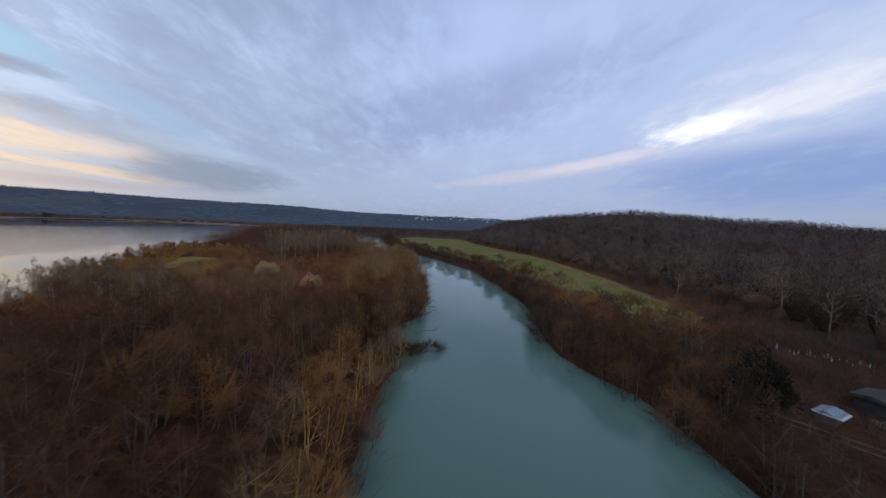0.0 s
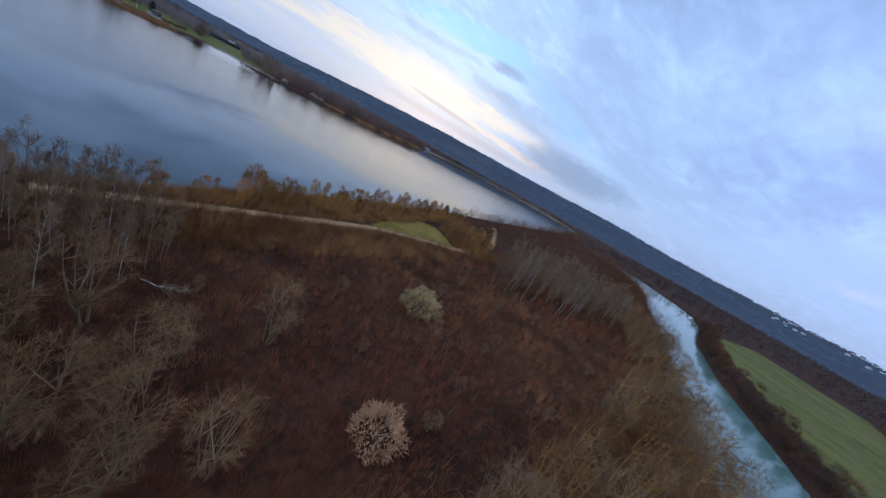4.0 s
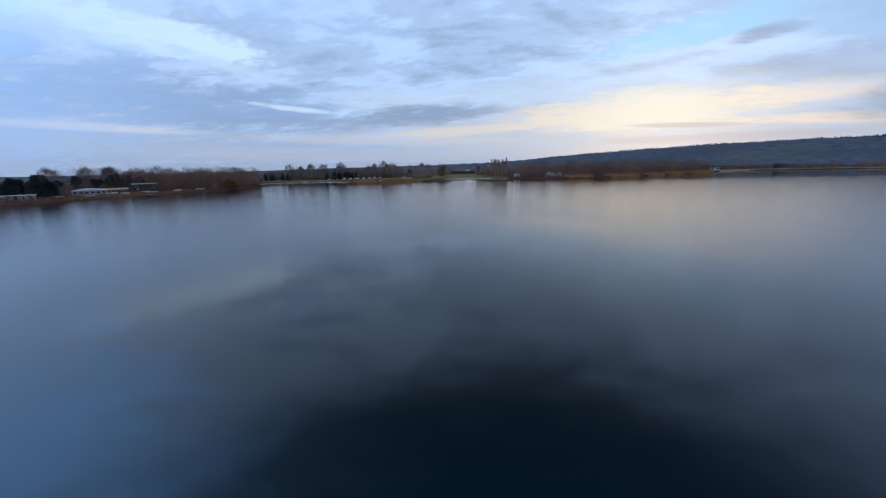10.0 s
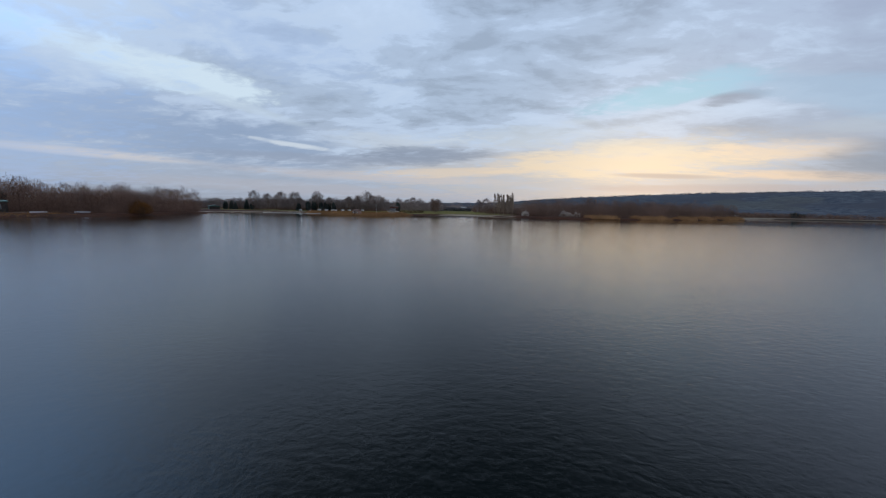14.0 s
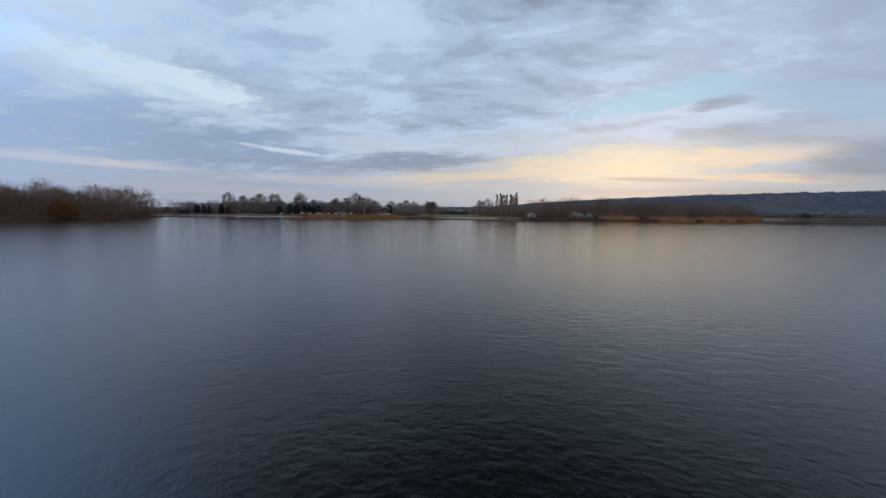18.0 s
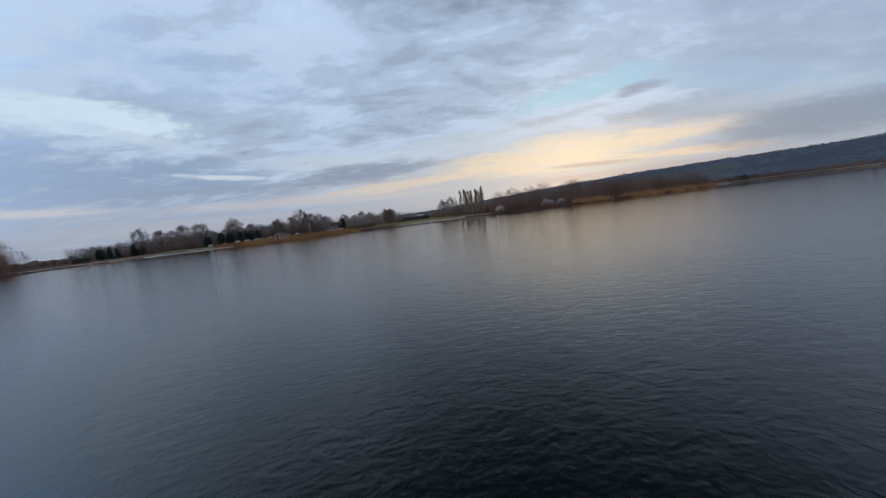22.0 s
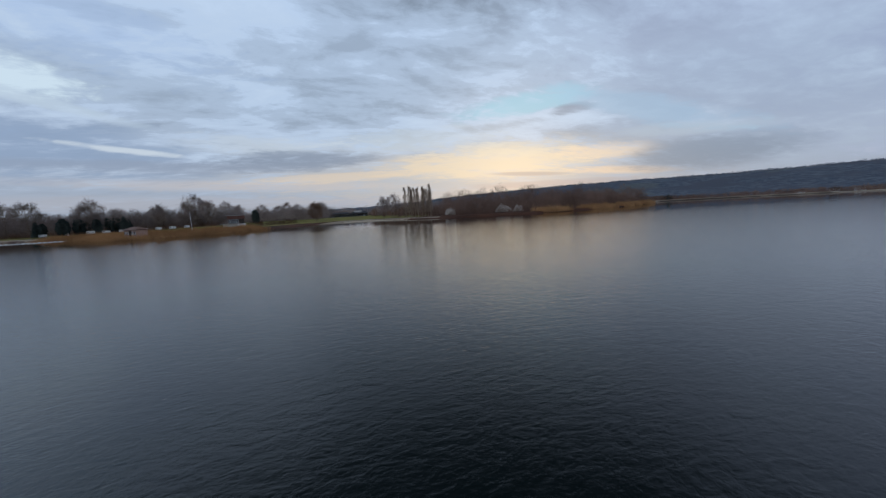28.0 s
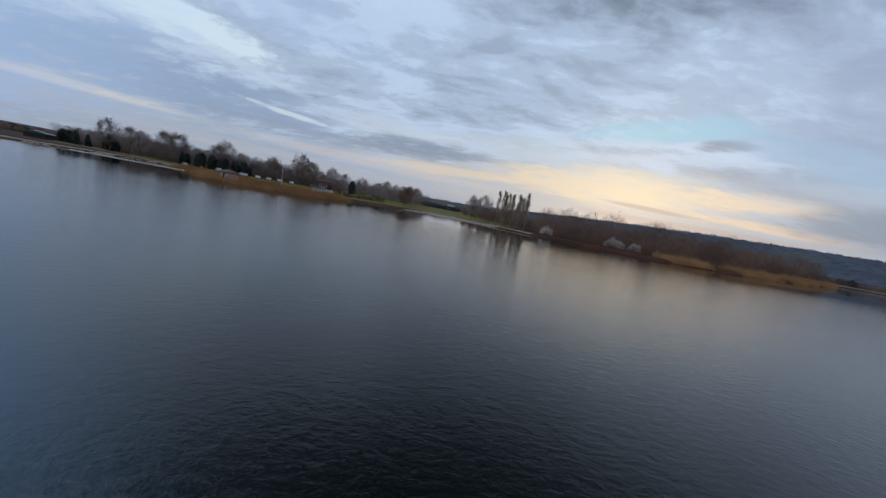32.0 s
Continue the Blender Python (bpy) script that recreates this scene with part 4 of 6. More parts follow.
mass_trees("riverside_woods", "bare brown trees lining the river's far bend", scatter(BELT, 3.6, 71, 500, keep=lambda x, y: dry(-0.5)(x, y) & (y > 188)), (5.5, 9.0), 60, M_WILLOW, 72, 0.03, 0.34)
big_willow = [make_tree("bank_willow", "large bare willow with ochre-brown crown on the river bank", M_YELLOWBARK, (M_OCHRE, M_GREY, M_PINK)[s], "tree", "willows on the river bank",
                        seed=110 + s, tall=7.6 + 0.6 * s, wide=3.1 + 0.2 * s, low=0.06, stems=4, n_limb=7, n_sub=8, n_twig=18, twig=0.5, thick=0.0092, girth=0.009) for s in range(3)]
plant_out(big_willow, scatter([(-2.4, 52), (-2.4, 66), (-4, 92), (-11, 124), (-26, 118), (-23, 84), (-19, 64), (-14, 54)], 3.4, 111, 110, keep=dry(0.7)), 112, (0.75, 1.1), 0.1)
plant_out(big_willow, scatter(BELT, 4.2, 3, 90, keep=lambda x, y: dry(0.5)(x, y) & (y < 192) & (y > 104)), 4, (0.7, 1.0), 0.1)
plant_out(big_willow, scatter([(-4.6, 6), (-3.4, 40), (-7, 52), (-11, 50), (-10, 8)], 3.6, 113, 22, keep=dry(-0.6)), 114, (0.6, 0.8), 0.1)
plant_out(birch, scatter([(-62, 44), (-41, 44), (-41, 50), (-50, 57), (-55, 58), (-64, 52)], 1.5, 5, 130, keep=lambda x, y: off_track(x, y, 1.8)), 6, (0.52, 0.76))
plant_out(birch, scatter([(-62, 112), (-50, 132), (-46, 156), (-60, 186), (-80, 170), (-74, 134)], 2.5, 7, 120), 8, (0.9, 1.15))
plant_out(willow, scatter([(-62, 112), (-50, 132), (-46, 156), (-60, 186), (-80, 170), (-74, 134)], 5.5, 8, 26), 8, (0.6, 0.85))
plant_out(pinkish, scatter([(-45, 46), (-22, 42), (-24, 56), (-34, 62), (-44, 58)], 4.0, 79, 18), 80, (0.95, 1.25))
plant_out(pinkish, np.array([(-35.5, 57.5), (-33, 52.5), (-38.5, 59.5), (-29, 57), (-41, 66), (-30, 62)]), 9, (0.8, 1.05))
SHORE = [(-66, 40), (-71.5, 53), (-80.5, 66), (-90, 80), (-100.5, 100), (-122, 140), (-113, 146), (-97, 118), (-80, 90), (-74, 76), (-69.5, 64), (-65.5, 54), (-60, 38)]
plant_out([lakeside[2]], np.array([(-78.0, 66.3)]), 13, (0.96, 0.98), 0.1)
plant_out([pinkish[0]], np.array([(-80.4, 68.9), (-68.6, 54.7)]), 131, (0.62, 0.70), 0.1)
plant_out([lakeside[3]], np.array([(-83.6, 73.7), (-97.6, 98.4), (-104.5, 112.0)]), 132, (0.52, 0.66), 0.1)
plant_out([lakeside[0]], np.array([(-93.6, 90.7), (-72.6, 59.8), (-119.0, 145.0)]), 133, (0.56, 0.74), 0.1)
plant_out([lakeside[1], lakeside[4]], np.array([(-73.8, 71.0), (-73.4, 68.2), (-74.6, 68.9), (-75.2, 73.4), (-77.4, 78.6), (-78.6, 80.4), (-80.6, 83.5), (-82.6, 86.2)]), 134, (0.50, 0.72), 0.1)
plant_out(lakeside, scatter(SHORE, 3.0, 11, 80, keep=lambda x, y: dry(-0.3)(x, y) & off_track(x, y, 2.6) & (y > 64)), 12, (0.42, 0.74), 0.1)
plant_out(lakeside, scatter(SHORE, 2.2, 141, 80, keep=lambda x, y: dry(-0.3)(x, y) & off_track(x, y, 2.3) & (signed(GLADE, x, y) > 0.8)), 142, (0.32, 0.55), 0.1)
mass_trees("north_shore_trees", "bare trees along the island's northern lake shore", scatter([(-116, 140), (-151, 220), (-200, 330), (-285, 530), (-262, 520), (-186, 330), (-140, 222), (-108, 150)], 4.5, 13, 200, keep=dry(-0.5)),
           (5, 8.5), 60, M_WILLOW, 14, 0.03, 0.32)
FIELD = [(-66, 42), (-57, 34), (-50, 48), (-38, 48), (-24, 60), (-16, 66), (-15, 88), (-20, 112), (-27, 142), (-40, 170), (-58, 206), (-80, 170), (-90, 150),
         (-80, 132), (-77, 112), (-77, 96), (-73, 82), (-69, 68), (-63, 54)]
brush("red_brush", "dense reddish-brown dogwood brush covering the island", scatter(FIELD, 1.15, 15, 8000, keep=lambda x, y: off_track(x, y, 1.5)), 34, 1.8, 0.55, 0.014, M_BRUSH, 16)
brush("shrub_undergrowth", "dense brown undergrowth beneath the willows", scatter(SCRUB, 1.15, 17, 2800, keep=dry(0.2)), 22, 2.0, 0.9, 0.020, M_BRUSH_AND_SHADE, 18)
brush("riverside_undergrowth", "brown undergrowth on the river bank", scatter(BELT, 1.3, 19, 2000, keep=dry(-0.4)), 20, 2.2, 0.9, 0.022, M_WILLOW, 20)
brush("lakeside_undergrowth", "ochre and brown thicket between track and lake", scatter(SHORE, 0.85, 21, 2600, keep=lambda x, y: dry(-0.3)(x, y) & off_track(x, y, 1.7) & (signed(GLADE, x, y) > -0.2)), 54, 1.5, 0.6, 0.012, M_THICKET, 22)
brush("lakeside_tufts", "tan dry stems in the thicket by the lake", scatter(SHORE, 1.5, 24, 900, keep=lambda x, y: dry(-0.3)(x, y) & off_track(x, y, 1.7) & (signed(GLADE, x, y) > -0.2)), 26, 1.7, 0.5, 0.010, M_BRUSH_TAN, 25)
north = [(-58, 206), (-84, 246), (-98, 290), (-125, 335), (-165, 385), (-230, 425), (-285, 510), (-200, 332), (-151, 222), (-116, 142), (-93, 148), (-80, 172)]
mass_trees("island_woods", "bare brown thicket on the island's far end", scatter(north, 3.8, 23, 1300, keep=dry(0.5)), (5.0, 9.0), 50, M_WILLOW, 24, 0.03, 0.36, "thicket")
brush("verge_grass", "short pale grass along the gravel track", np.vstack([TRACK_LINE[k] + np.array([dx, dy]) for k in range(3, len(TRACK_LINE) - 4) for dx, dy in np.random.default_rng(k).normal(0, 2.1, (80, 2))]), 7, 0.28, 0.35, 0.012, M_TUFT, 58, "grass")

brush("dry_tufts", "tan tufts of dry stems among the red brush", scatter(FIELD, 2.6, 151, 1100, edge=1.0, keep=lambda x, y: off_track(x, y, 2.0)), 26, 2.0, 0.55, 0.010, M_PINK, 152)
plant_out(willow, scatter(FIELD, 6.5, 81, 70, edge=2.0, keep=lambda x, y: off_track(x, y, 4.0)), 82, (0.30, 0.50), 0.1)
plant_out(pinkish, scatter(FIELD, 6.5, 83, 70, edge=2.0, keep=lambda x, y: off_track(x, y, 4.0)), 84, (0.30, 0.48), 0.1)
EAST = [(-60, 46), (-63, 56), (-66, 64), (-69, 73), (-72, 82), (-75, 92), (-76, 104), (-76, 112), (-69, 110), (-65.5, 93), (-61.5, 82), (-59, 73), (-57, 64), (-55.5, 56), (-55, 46)]
brush("track_screen", "tall dry thicket hiding the bend of the track", scatter([(-63.5, 52), (-66.5, 60), (-69.5, 69), (-71.5, 76), (-67, 77), (-62, 64), (-58.5, 52)], 1.1, 87, 260, keep=lambda x, y: off_track(x, y, 1.6)), 30, 2.7, 0.7, 0.012, M_THICKET, 88)
brush("track_thicket", "tall brown thicket beside the gravel track", scatter(EAST, 0.95, 85, 1100, keep=lambda x, y: off_track(x, y, 1.35)), 40, 2.4, 0.6, 0.011, M_THICKET, 86)
SOUTH = [(-56, 46), (-62, 50), (-66.5, 62), (-69.6, 72.5), (-66, 74), (-61, 62), (-56, 52)]
brush("track_brush", "tall brown brush screening the gravel track", scatter(SOUTH, 0.9, 185, 500, keep=lambda x, y: off_track(x, y, 1.2)), 36, 2.9, 0.7, 0.013, M_WILLOW, 186)
HEDGE = [(-80, 118), (-93, 120), (-110, 142), (-100, 150), (-86, 136), (-76, 132), (-75, 120)]
brush("hedge_thicket", "dense brown hedge thicket beyond the glade", scatter(HEDGE, 0.9, 87, 700), 26, 2.6, 0.9, 0.02, M_BRUSH_TAN, 88)
plant_out(lakeside, scatter(HEDGE, 3.2, 89, 22), 90, (0.55, 0.8), 0.1)

# ---- the other bank
GARDEN = [(29, 16), (30, 31), (44, 40), (48, 48), (66, 40), (66, 10)]
RIGHT = [(21, -20), (21, 30), (16, 40), (16, 50), (19, 66), (17, 88), (12, 120), (0, 150), (-11, 172), (-28, 205), (-46, 255), (-55, 298), (-62, 335), (-78, 385), (-60, 386), (-53, 340),
         (-47, 304), (-38, 262), (-18, 212), (-1, 180), (10, 155), (23, 122), (30, 92), (34, 66), (32, 50), (60, 52), (62, -20)]
brush("bank_brush", "dark brown brush along the river bank", scatter(RIGHT, 1.25, 25, 4500, keep=dry(0.1)), 20, 1.9, 0.9, 0.024, M_BRUSH_AND_SHADE, 26)
bank = [make_tree("bank_shrub", "bare brown shrub on the river bank beside the meadow", M_BARK, (M_WILLOW, M_BRUSH_AND_SHADE, M_WILLOW)[s], "shrub", "shrubs along the river bank",
                  seed=80 + s, tall=4.4 + s * 0.8, wide=2.2 + 0.2 * s, low=0.10, stems=4, n_limb=6, n_sub=7, n_twig=14, twig=0.5, thick=0.0095, girth=0.009) for s in range(3)]
plant_out(bank, scatter(RIGHT, 4.2, 27, 130, keep=lambda x, y: dry(0.2)(x, y) & (signed(GARDEN, x, y) > 0)), 28, (0.6, 1.05), 0.1)
plant_out(bank, scatter([(20, 24), (15, 40), (15, 52), (19, 68), (33, 66), (31, 50), (42, 48), (40, 36), (30, 33), (27, 24)], 3.2, 101, 60, keep=dry(-0.4)), 102, (0.75, 1.2), 0.1)
WOODS = [(62, -120), (64, 50), (60, 110), (59, 180), (49, 224), (37, 292), (26, 404), (-40, 425), (-60, 392), (-110, 432), (-240, 475), (-320, 620), (-200, 900), (300, 1000),
         (700, 800), (800, 200), (600, -200), (200, -200)]
SLOPE = [(60, -60), (64, 48), (62, 110), (60, 180), (50, 224), (38, 292), (27, 404), (110, 450), (190, 330), (215, 60), (160, -80)]
near_w = scatter(SLOPE, 6.4, 29, 1500)
mass_trees("hillside_woods", "brown-grey bare winter woods on the slope beside the meadow", near_w, (7.0, 13.5), 210, M_FOREST, 30, 0.050, 0.40)
# dark lobes stand in for the shade under and between the crowns
canopy("hillside_thicket", "dark lobed mass put in for shade inside the hillside woods", near_w, (3.5, 6.5), (1.6, 2.8), M_BRUSH_AND_SHADE, 34, 10, 0.06)
EDGE = [(54, 60), (57, 110), (56, 180), (46, 224), (34, 292), (24, 404), (31, 404), (43, 292), (55, 226), (65, 180), (67, 110), (64, 56)]
brush("woodland_edge", "brown scrub along the foot of the wooded slope", scatter(EDGE, 1.7, 161, 1300), 16, 2.6, 1.2, 0.03, M_WILLOW, 162)
# understory brush, coloured dark so the gaps between crowns look shaded
brush("hillside_understory", "dark brush beneath the hillside woods", scatter(SLOPE, 3.4, 35, 2200), 14, 3.0, 2.0, 0.05, M_BRUSH_AND_SHADE, 36)
far_w = scatter(WOODS, 8.2, 31, 5500, keep=lambda x, y: (signed(SLOPE, x, y) > -2) & (np.hypot(x, y - 60) > 130))
mass_trees("far_hillside_woods", "brown-grey bare winter woods over the hill", far_w, (7, 12), 22, M_FOREST, 32, 0.18, 0.46)

EDGE_R = smooth_line([(21, 8), (20.6, 22), (19.4, 31), (16.6, 40), (16.8, 50), (19.6, 66), (17.6, 88)], 2.5)
EDGE_F = smooth_line([(15.5, 100), (15, 122), (3, 152), (-8, 175), (-24, 208), (-42, 258), (-51, 300), (-58, 336)], 3.4)
plant_out(bank, EDGE_F + np.random.default_rng(31).normal(0.0, 1.0, EDGE_F.shape), 32, (0.7, 1.2), 0.2)
plant_out(bank, EDGE_R + np.random.default_rng(29).normal(0.1, 0.6, EDGE_R.shape), 30, (0.7, 1.15), 0.2)

# ---- the far shore
POINT = [(-304, -112), (-318, -97), (-372, -98), (-388, -114), (-404, -124), (-410, -190), (-330, -200), (-230, -190), (-230, -150), (-300, -136)]
mass_trees("point_wood", "dense brown bare wood on the lake's point", scatter(POINT, 4.6, 33, 460, keep=lambda x, y: dry(0.8)(x, y) & (x < -306)), (8, 17), 250, M_BROWNWOOD, 34, 0.042, 0.36, "wood", 0.45)
mass_trees("yard_wood", "low brown thicket behind the boatyard", scatter(POINT, 5.0, 137, 220, keep=lambda x, y: dry(0.8)(x, y) & (x > -306) & (y < -140)), (4, 7.5), 160, M_BROWNWOOD, 138, 0.042, 0.42, "wood", 0.45)
plant_out(park, np.array([(-268, -184), (-276, -188), (-290, -172), (-308, -170), (-316, -164), (-326, -176)]), 139, (0.85, 1.0))
brush("point_scrub", "low reddish scrub at the foot of the wood on the point", scatter(POINT, 2.6, 133, 900, keep=dry(0.3)), 18, 3.4, 1.6, 0.04, M_BROWNWOOD, 134)
NW = [(-466, 112), (-450, 130), (-444, 154), (-452, 192), (-476, 250), (-526, 326), (-552, 364), (-620, 400), (-640, 350), (-560, 230), (-520, 130)]
mass_trees("shore_wood", "brown bare trees behind the reed beds", scatter(NW, 5.8, 35, 800, keep=lambda x, y: dry(3.0)(x, y) & (np.hypot(x + 464, y - 117) > 6) & (np.hypot(x + 453, y - 150) > 8)), (7, 19), 230, M_BROWNWOOD, 36, 0.042, 0.38, "wood", 0.45)
brush("shore_scrub", "brown scrub along the edge of the shore wood", scatter(NW, 3.0, 135, 1500, keep=dry(1.5)), 26, 3.4, 1.8, 0.032, M_BROWNWOOD, 136)
back = [(-600, -300), (-640, -200), (-690, -110), (-760, -50), (-860, 30), (-800, 130), (-680, 160), (-660, 380), (-800, 600), (-1100, 700), (-1500, 300), (-1300, -400), (-700, -500), (-480, -400)]
canopy("plain_woods", "bare trees on the plain beyond the park", scatter(back, 13.0, 37, 2600), (5, 8), (4.0, 7.0), M_FOREST, 38, 8, 0.2, 0.9)
BELT_S = [(-545, -250), (-530, -195), (-510, -156), (-496, -120), (-500, -84), (-512, -60), (-512, -22), (-522, -14), (-548, -20), (-560, -70), (-556, -130), (-560, -190), (-575, -250)]
mass_trees("park_belt", "bare grey-brown trees closing the lawn of the lakeside park", scatter(BELT_S, 5.0, 73, 440), (9.5, 15), 250, M_PARKTWIG, 74, 0.046, 0.36)
brush("park_scrub", "low brown scrub under the park's trees", scatter(BELT_S, 3.0, 77, 900), 26, 4.0, 2.0, 0.045, M_BROWNWOOD, 78)
mass_trees("park_wood", "bare trees closing the park behind the lawns", scatter([(-580, -210), (-610, -120), (-690, -60), (-780, 10), (-800, 60), (-860, 60), (-760, -100), (-660, -230)], 7.0, 75, 520), (10, 17), 120, M_PARKTWIG, 76, 0.075, 0.42)
mass_trees("hedge_wood", "bare trees between the pavilion and the poplars", scatter([(-610, 96), (-560, 128), (-540, 170), (-640, 330), (-760, 300), (-800, 140), (-700, 100)], 6.5, 115, 560), (10, 17), 120, M_PARKTWIG, 116, 0.075, 0.42)
mass_trees("poplar_hedge", "brown hedge trees at the foot of the poplars", scatter([(-600, 74), (-540, 78), (-500, 92), (-486, 88), (-474, 104), (-480, 128), (-560, 138), (-622, 112)], 5.0, 153, 190, keep=dry(9.0)), (5, 9), 90, M_BROWNWOOD, 154, 0.07, 0.42, "hedge", 0.45)
HEDGE_P = [(-560, -14), (-600, -6), (-640, 8), (-690, 20), (-716, 30), (-724, 78), (-690, 84), (-640, 92), (-640, 100), (-740, 98), (-752, 24), (-690, 2), (-620, -26), (-570, -32)]
mass_trees("park_hedge", "bare brown trees hedging the park round the pavilion", scatter(HEDGE_P, 5.0, 163, 260), (8, 15), 130, M_PARKTWIG, 164, 0.06, 0.42, "hedge", 0.45)
row = [(-488, -140), (-484, -124), (-480, -112), (-490, -98), (-500, -84), (-508, -72), (-512, -58), (-508, -50), (-510, -38), (-508, -28), (-520, -36), (-516, -90), (-505, -120)]
plant_out(park, np.array([(x + random.uniform(-3, 3), y + random.uniform(-3, 3)) for x, y in row]), 39, (0.88, 1.12))
plant_out(park, np.array([(-679, -13), (-672, -22), (-690, -4), (-614, 23), (-618, 30), (-560, -60), (-575, -40), (-590, -70), (-600, -20), (-640, -50)]), 40, (0.95, 1.2))
plant_out(park, np.array([(-478, 78), (-487, 86)]), 42, (0.82, 0.92))
round_tree = make_tree("round_tree", "dense rounded reddish-brown tree on the beach lawn", M_BARK, M_BROWNWOOD, "tree", seed=68, tall=12.5, wide=6.0, low=0.06, stems=4, n_limb=16, n_sub=8, n_twig=12, twig=1.1, thick=0.03, girth=0.010)
plant_out([round_tree], np.array([(-512, 35)]), 43, (1.0, 1.05))
mass_trees("lawn_trees", "bare grey-brown trees along the back of the beach lawn", scatter([(-560, 2), (-600, 10), (-606, 36), (-590, 44), (-548, 30), (-535, 14)], 5.0, 165, 60), (9, 14), 200, M_PARKTWIG, 166, 0.045, 0.40)
mass_trees("low_shrubs", "low dark shrubs beside the lifeguard house", scatter([(-462, 14), (-486, 24), (-500, 24), (-486, 10), (-466, 4)], 2.6, 167, 50), (2.0, 4.0), 120, M_BRUSH_AND_SHADE, 168, 0.04, 0.6, "shrubs", 0.4)
plant_out(poplar, np.array([(-481.5 + 0.35 * k + (0.8 if k % 2 else -0.6), 93.0 + k * 1.3 + (0.5 if k % 3 else -0.3)) for k in range(13)]), 41, (0.84, 1.02))
REEDS = [[(-430, 160), (-437, 184), (-446, 182), (-440, 158)], [(-443, 202), (-458, 236), (-468, 232), (-453, 198)], [(-464, 248), (-476, 268), (-486, 262), (-474, 244)], [(-484, 278), (-500, 302), (-510, 296), (-494, 272)],
         [(-508, 316), (-538, 358), (-549, 352), (-518, 310)], [(-452, -74), (-442, -56), (-426, -38), (-401, -14), (-412, 12), (-436, 24), (-446, 14), (-430, -10), (-446, -44), (-462, -72)]]
for k, poly in enumerate(REEDS):
    brush("reed_bed", "dry golden reed bed at the water's edge", scatter(poly, 0.8, 43 + k, 3000), 12, 1.9 if k == 5 else 2.9, 0.9, 0.045, M_REED, 50 + k, "reeds")
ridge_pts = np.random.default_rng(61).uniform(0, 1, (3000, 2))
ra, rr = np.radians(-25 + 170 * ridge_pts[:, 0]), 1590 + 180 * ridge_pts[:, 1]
mass_trees("ridge_woods", "winter woods along the distant ridge, tinted blue-grey as haze", np.column_stack([-220 - np.sin(ra) * rr, 60 + np.cos(ra) * rr]), (4, 9), 12, M_HAZEWOOD, 62, 0.42, 0.7)
NORTH_W = [(-630, 414), (-668, 520), (-648, 624), (-720, 660), (-760, 520), (-700, 390)]
NORTH_N = [(-648, 634), (-560, 698), (-430, 706), (-330, 634), (-262, 560), (-240, 640), (-360, 770), (-560, 790), (-720, 690)]
for poly, seed in ((NORTH_W, 121), (NORTH_N, 122)):
    mass_trees("north_woods", "brown bare woods along the lake's far northern shore", scatter(poly, 6.5, seed, 1200, keep=dry(12.0)), (5, 10), 46, M_BROWNWOOD, seed, 0.15, 0.5)
for name, line, seed in (("left_bank_fringe", BANK_L[1:13], 131), ("right_bank_fringe", BANK_R[1:9], 132)):
    pts = smooth_line(line, 0.55)
    pts = pts + np.random.default_rng(seed).normal(0, 0.75, pts.shape)
    brush("bank_fringe", "brown twigs and roots overhanging the river bank", pts, 16, 1.5, 1.3, 0.018, M_WILLOW, seed)

# ---------------------------------------------------------------- building helpers
def part(name, bm, mat, parent=None, label=""):
    me = bpy.data.meshes.new(name)
    bmesh.ops.recalc_face_normals(bm, faces=bm.faces)
    bm.to_mesh(me)
    bm.free()
    me.materials.append(mat)
    ob = new(name, me)
    if parent:
        ob.parent = parent
    if label:
        tagged(ob, label)
    return ob


def block(x0, x1, y0, y1, z0, z1, bevel=0.0):
    bm = bmesh.new()
    bmesh.ops.create_cube(bm, size=1.0)
    bmesh.ops.scale(bm, vec=(x1 - x0, y1 - y0, z1 - z0), verts=bm.verts)
    bmesh.ops.translate(bm, vec=((x0 + x1) / 2, (y0 + y1) / 2, (z0 + z1) / 2), verts=bm.verts)
    if bevel:
        bmesh.ops.bevel(bm, geom=bm.edges[:], offset=bevel, segments=2, affect="EDGES")
    return bm


def tube(points, radii, sides=8):
    bm = bmesh.new()
    rings = []
    pts = [Vector(p) for p in points]
    for k, (p, r) in enumerate(zip(pts, radii)):
        d = (pts[min(k + 1, len(pts) - 1)] - pts[max(k - 1, 0)]).normalized()
        a = d.orthogonal().normalized()
        b = d.cross(a)
        rings.append([bm.verts.new(p + r * (a * math.cos(2 * math.pi * s / sides) + b * math.sin(2 * math.pi * s / sides))) for s in range(sides)])
    for u, v in zip(rings, rings[1:]):
        for s in range(sides):
            bm.faces.new((u[s], u[(s + 1) % sides], v[(s + 1) % sides], v[s]))
    bm.faces.new(rings[0][::-1])
    bm.faces.new(rings[-1])
    return bm


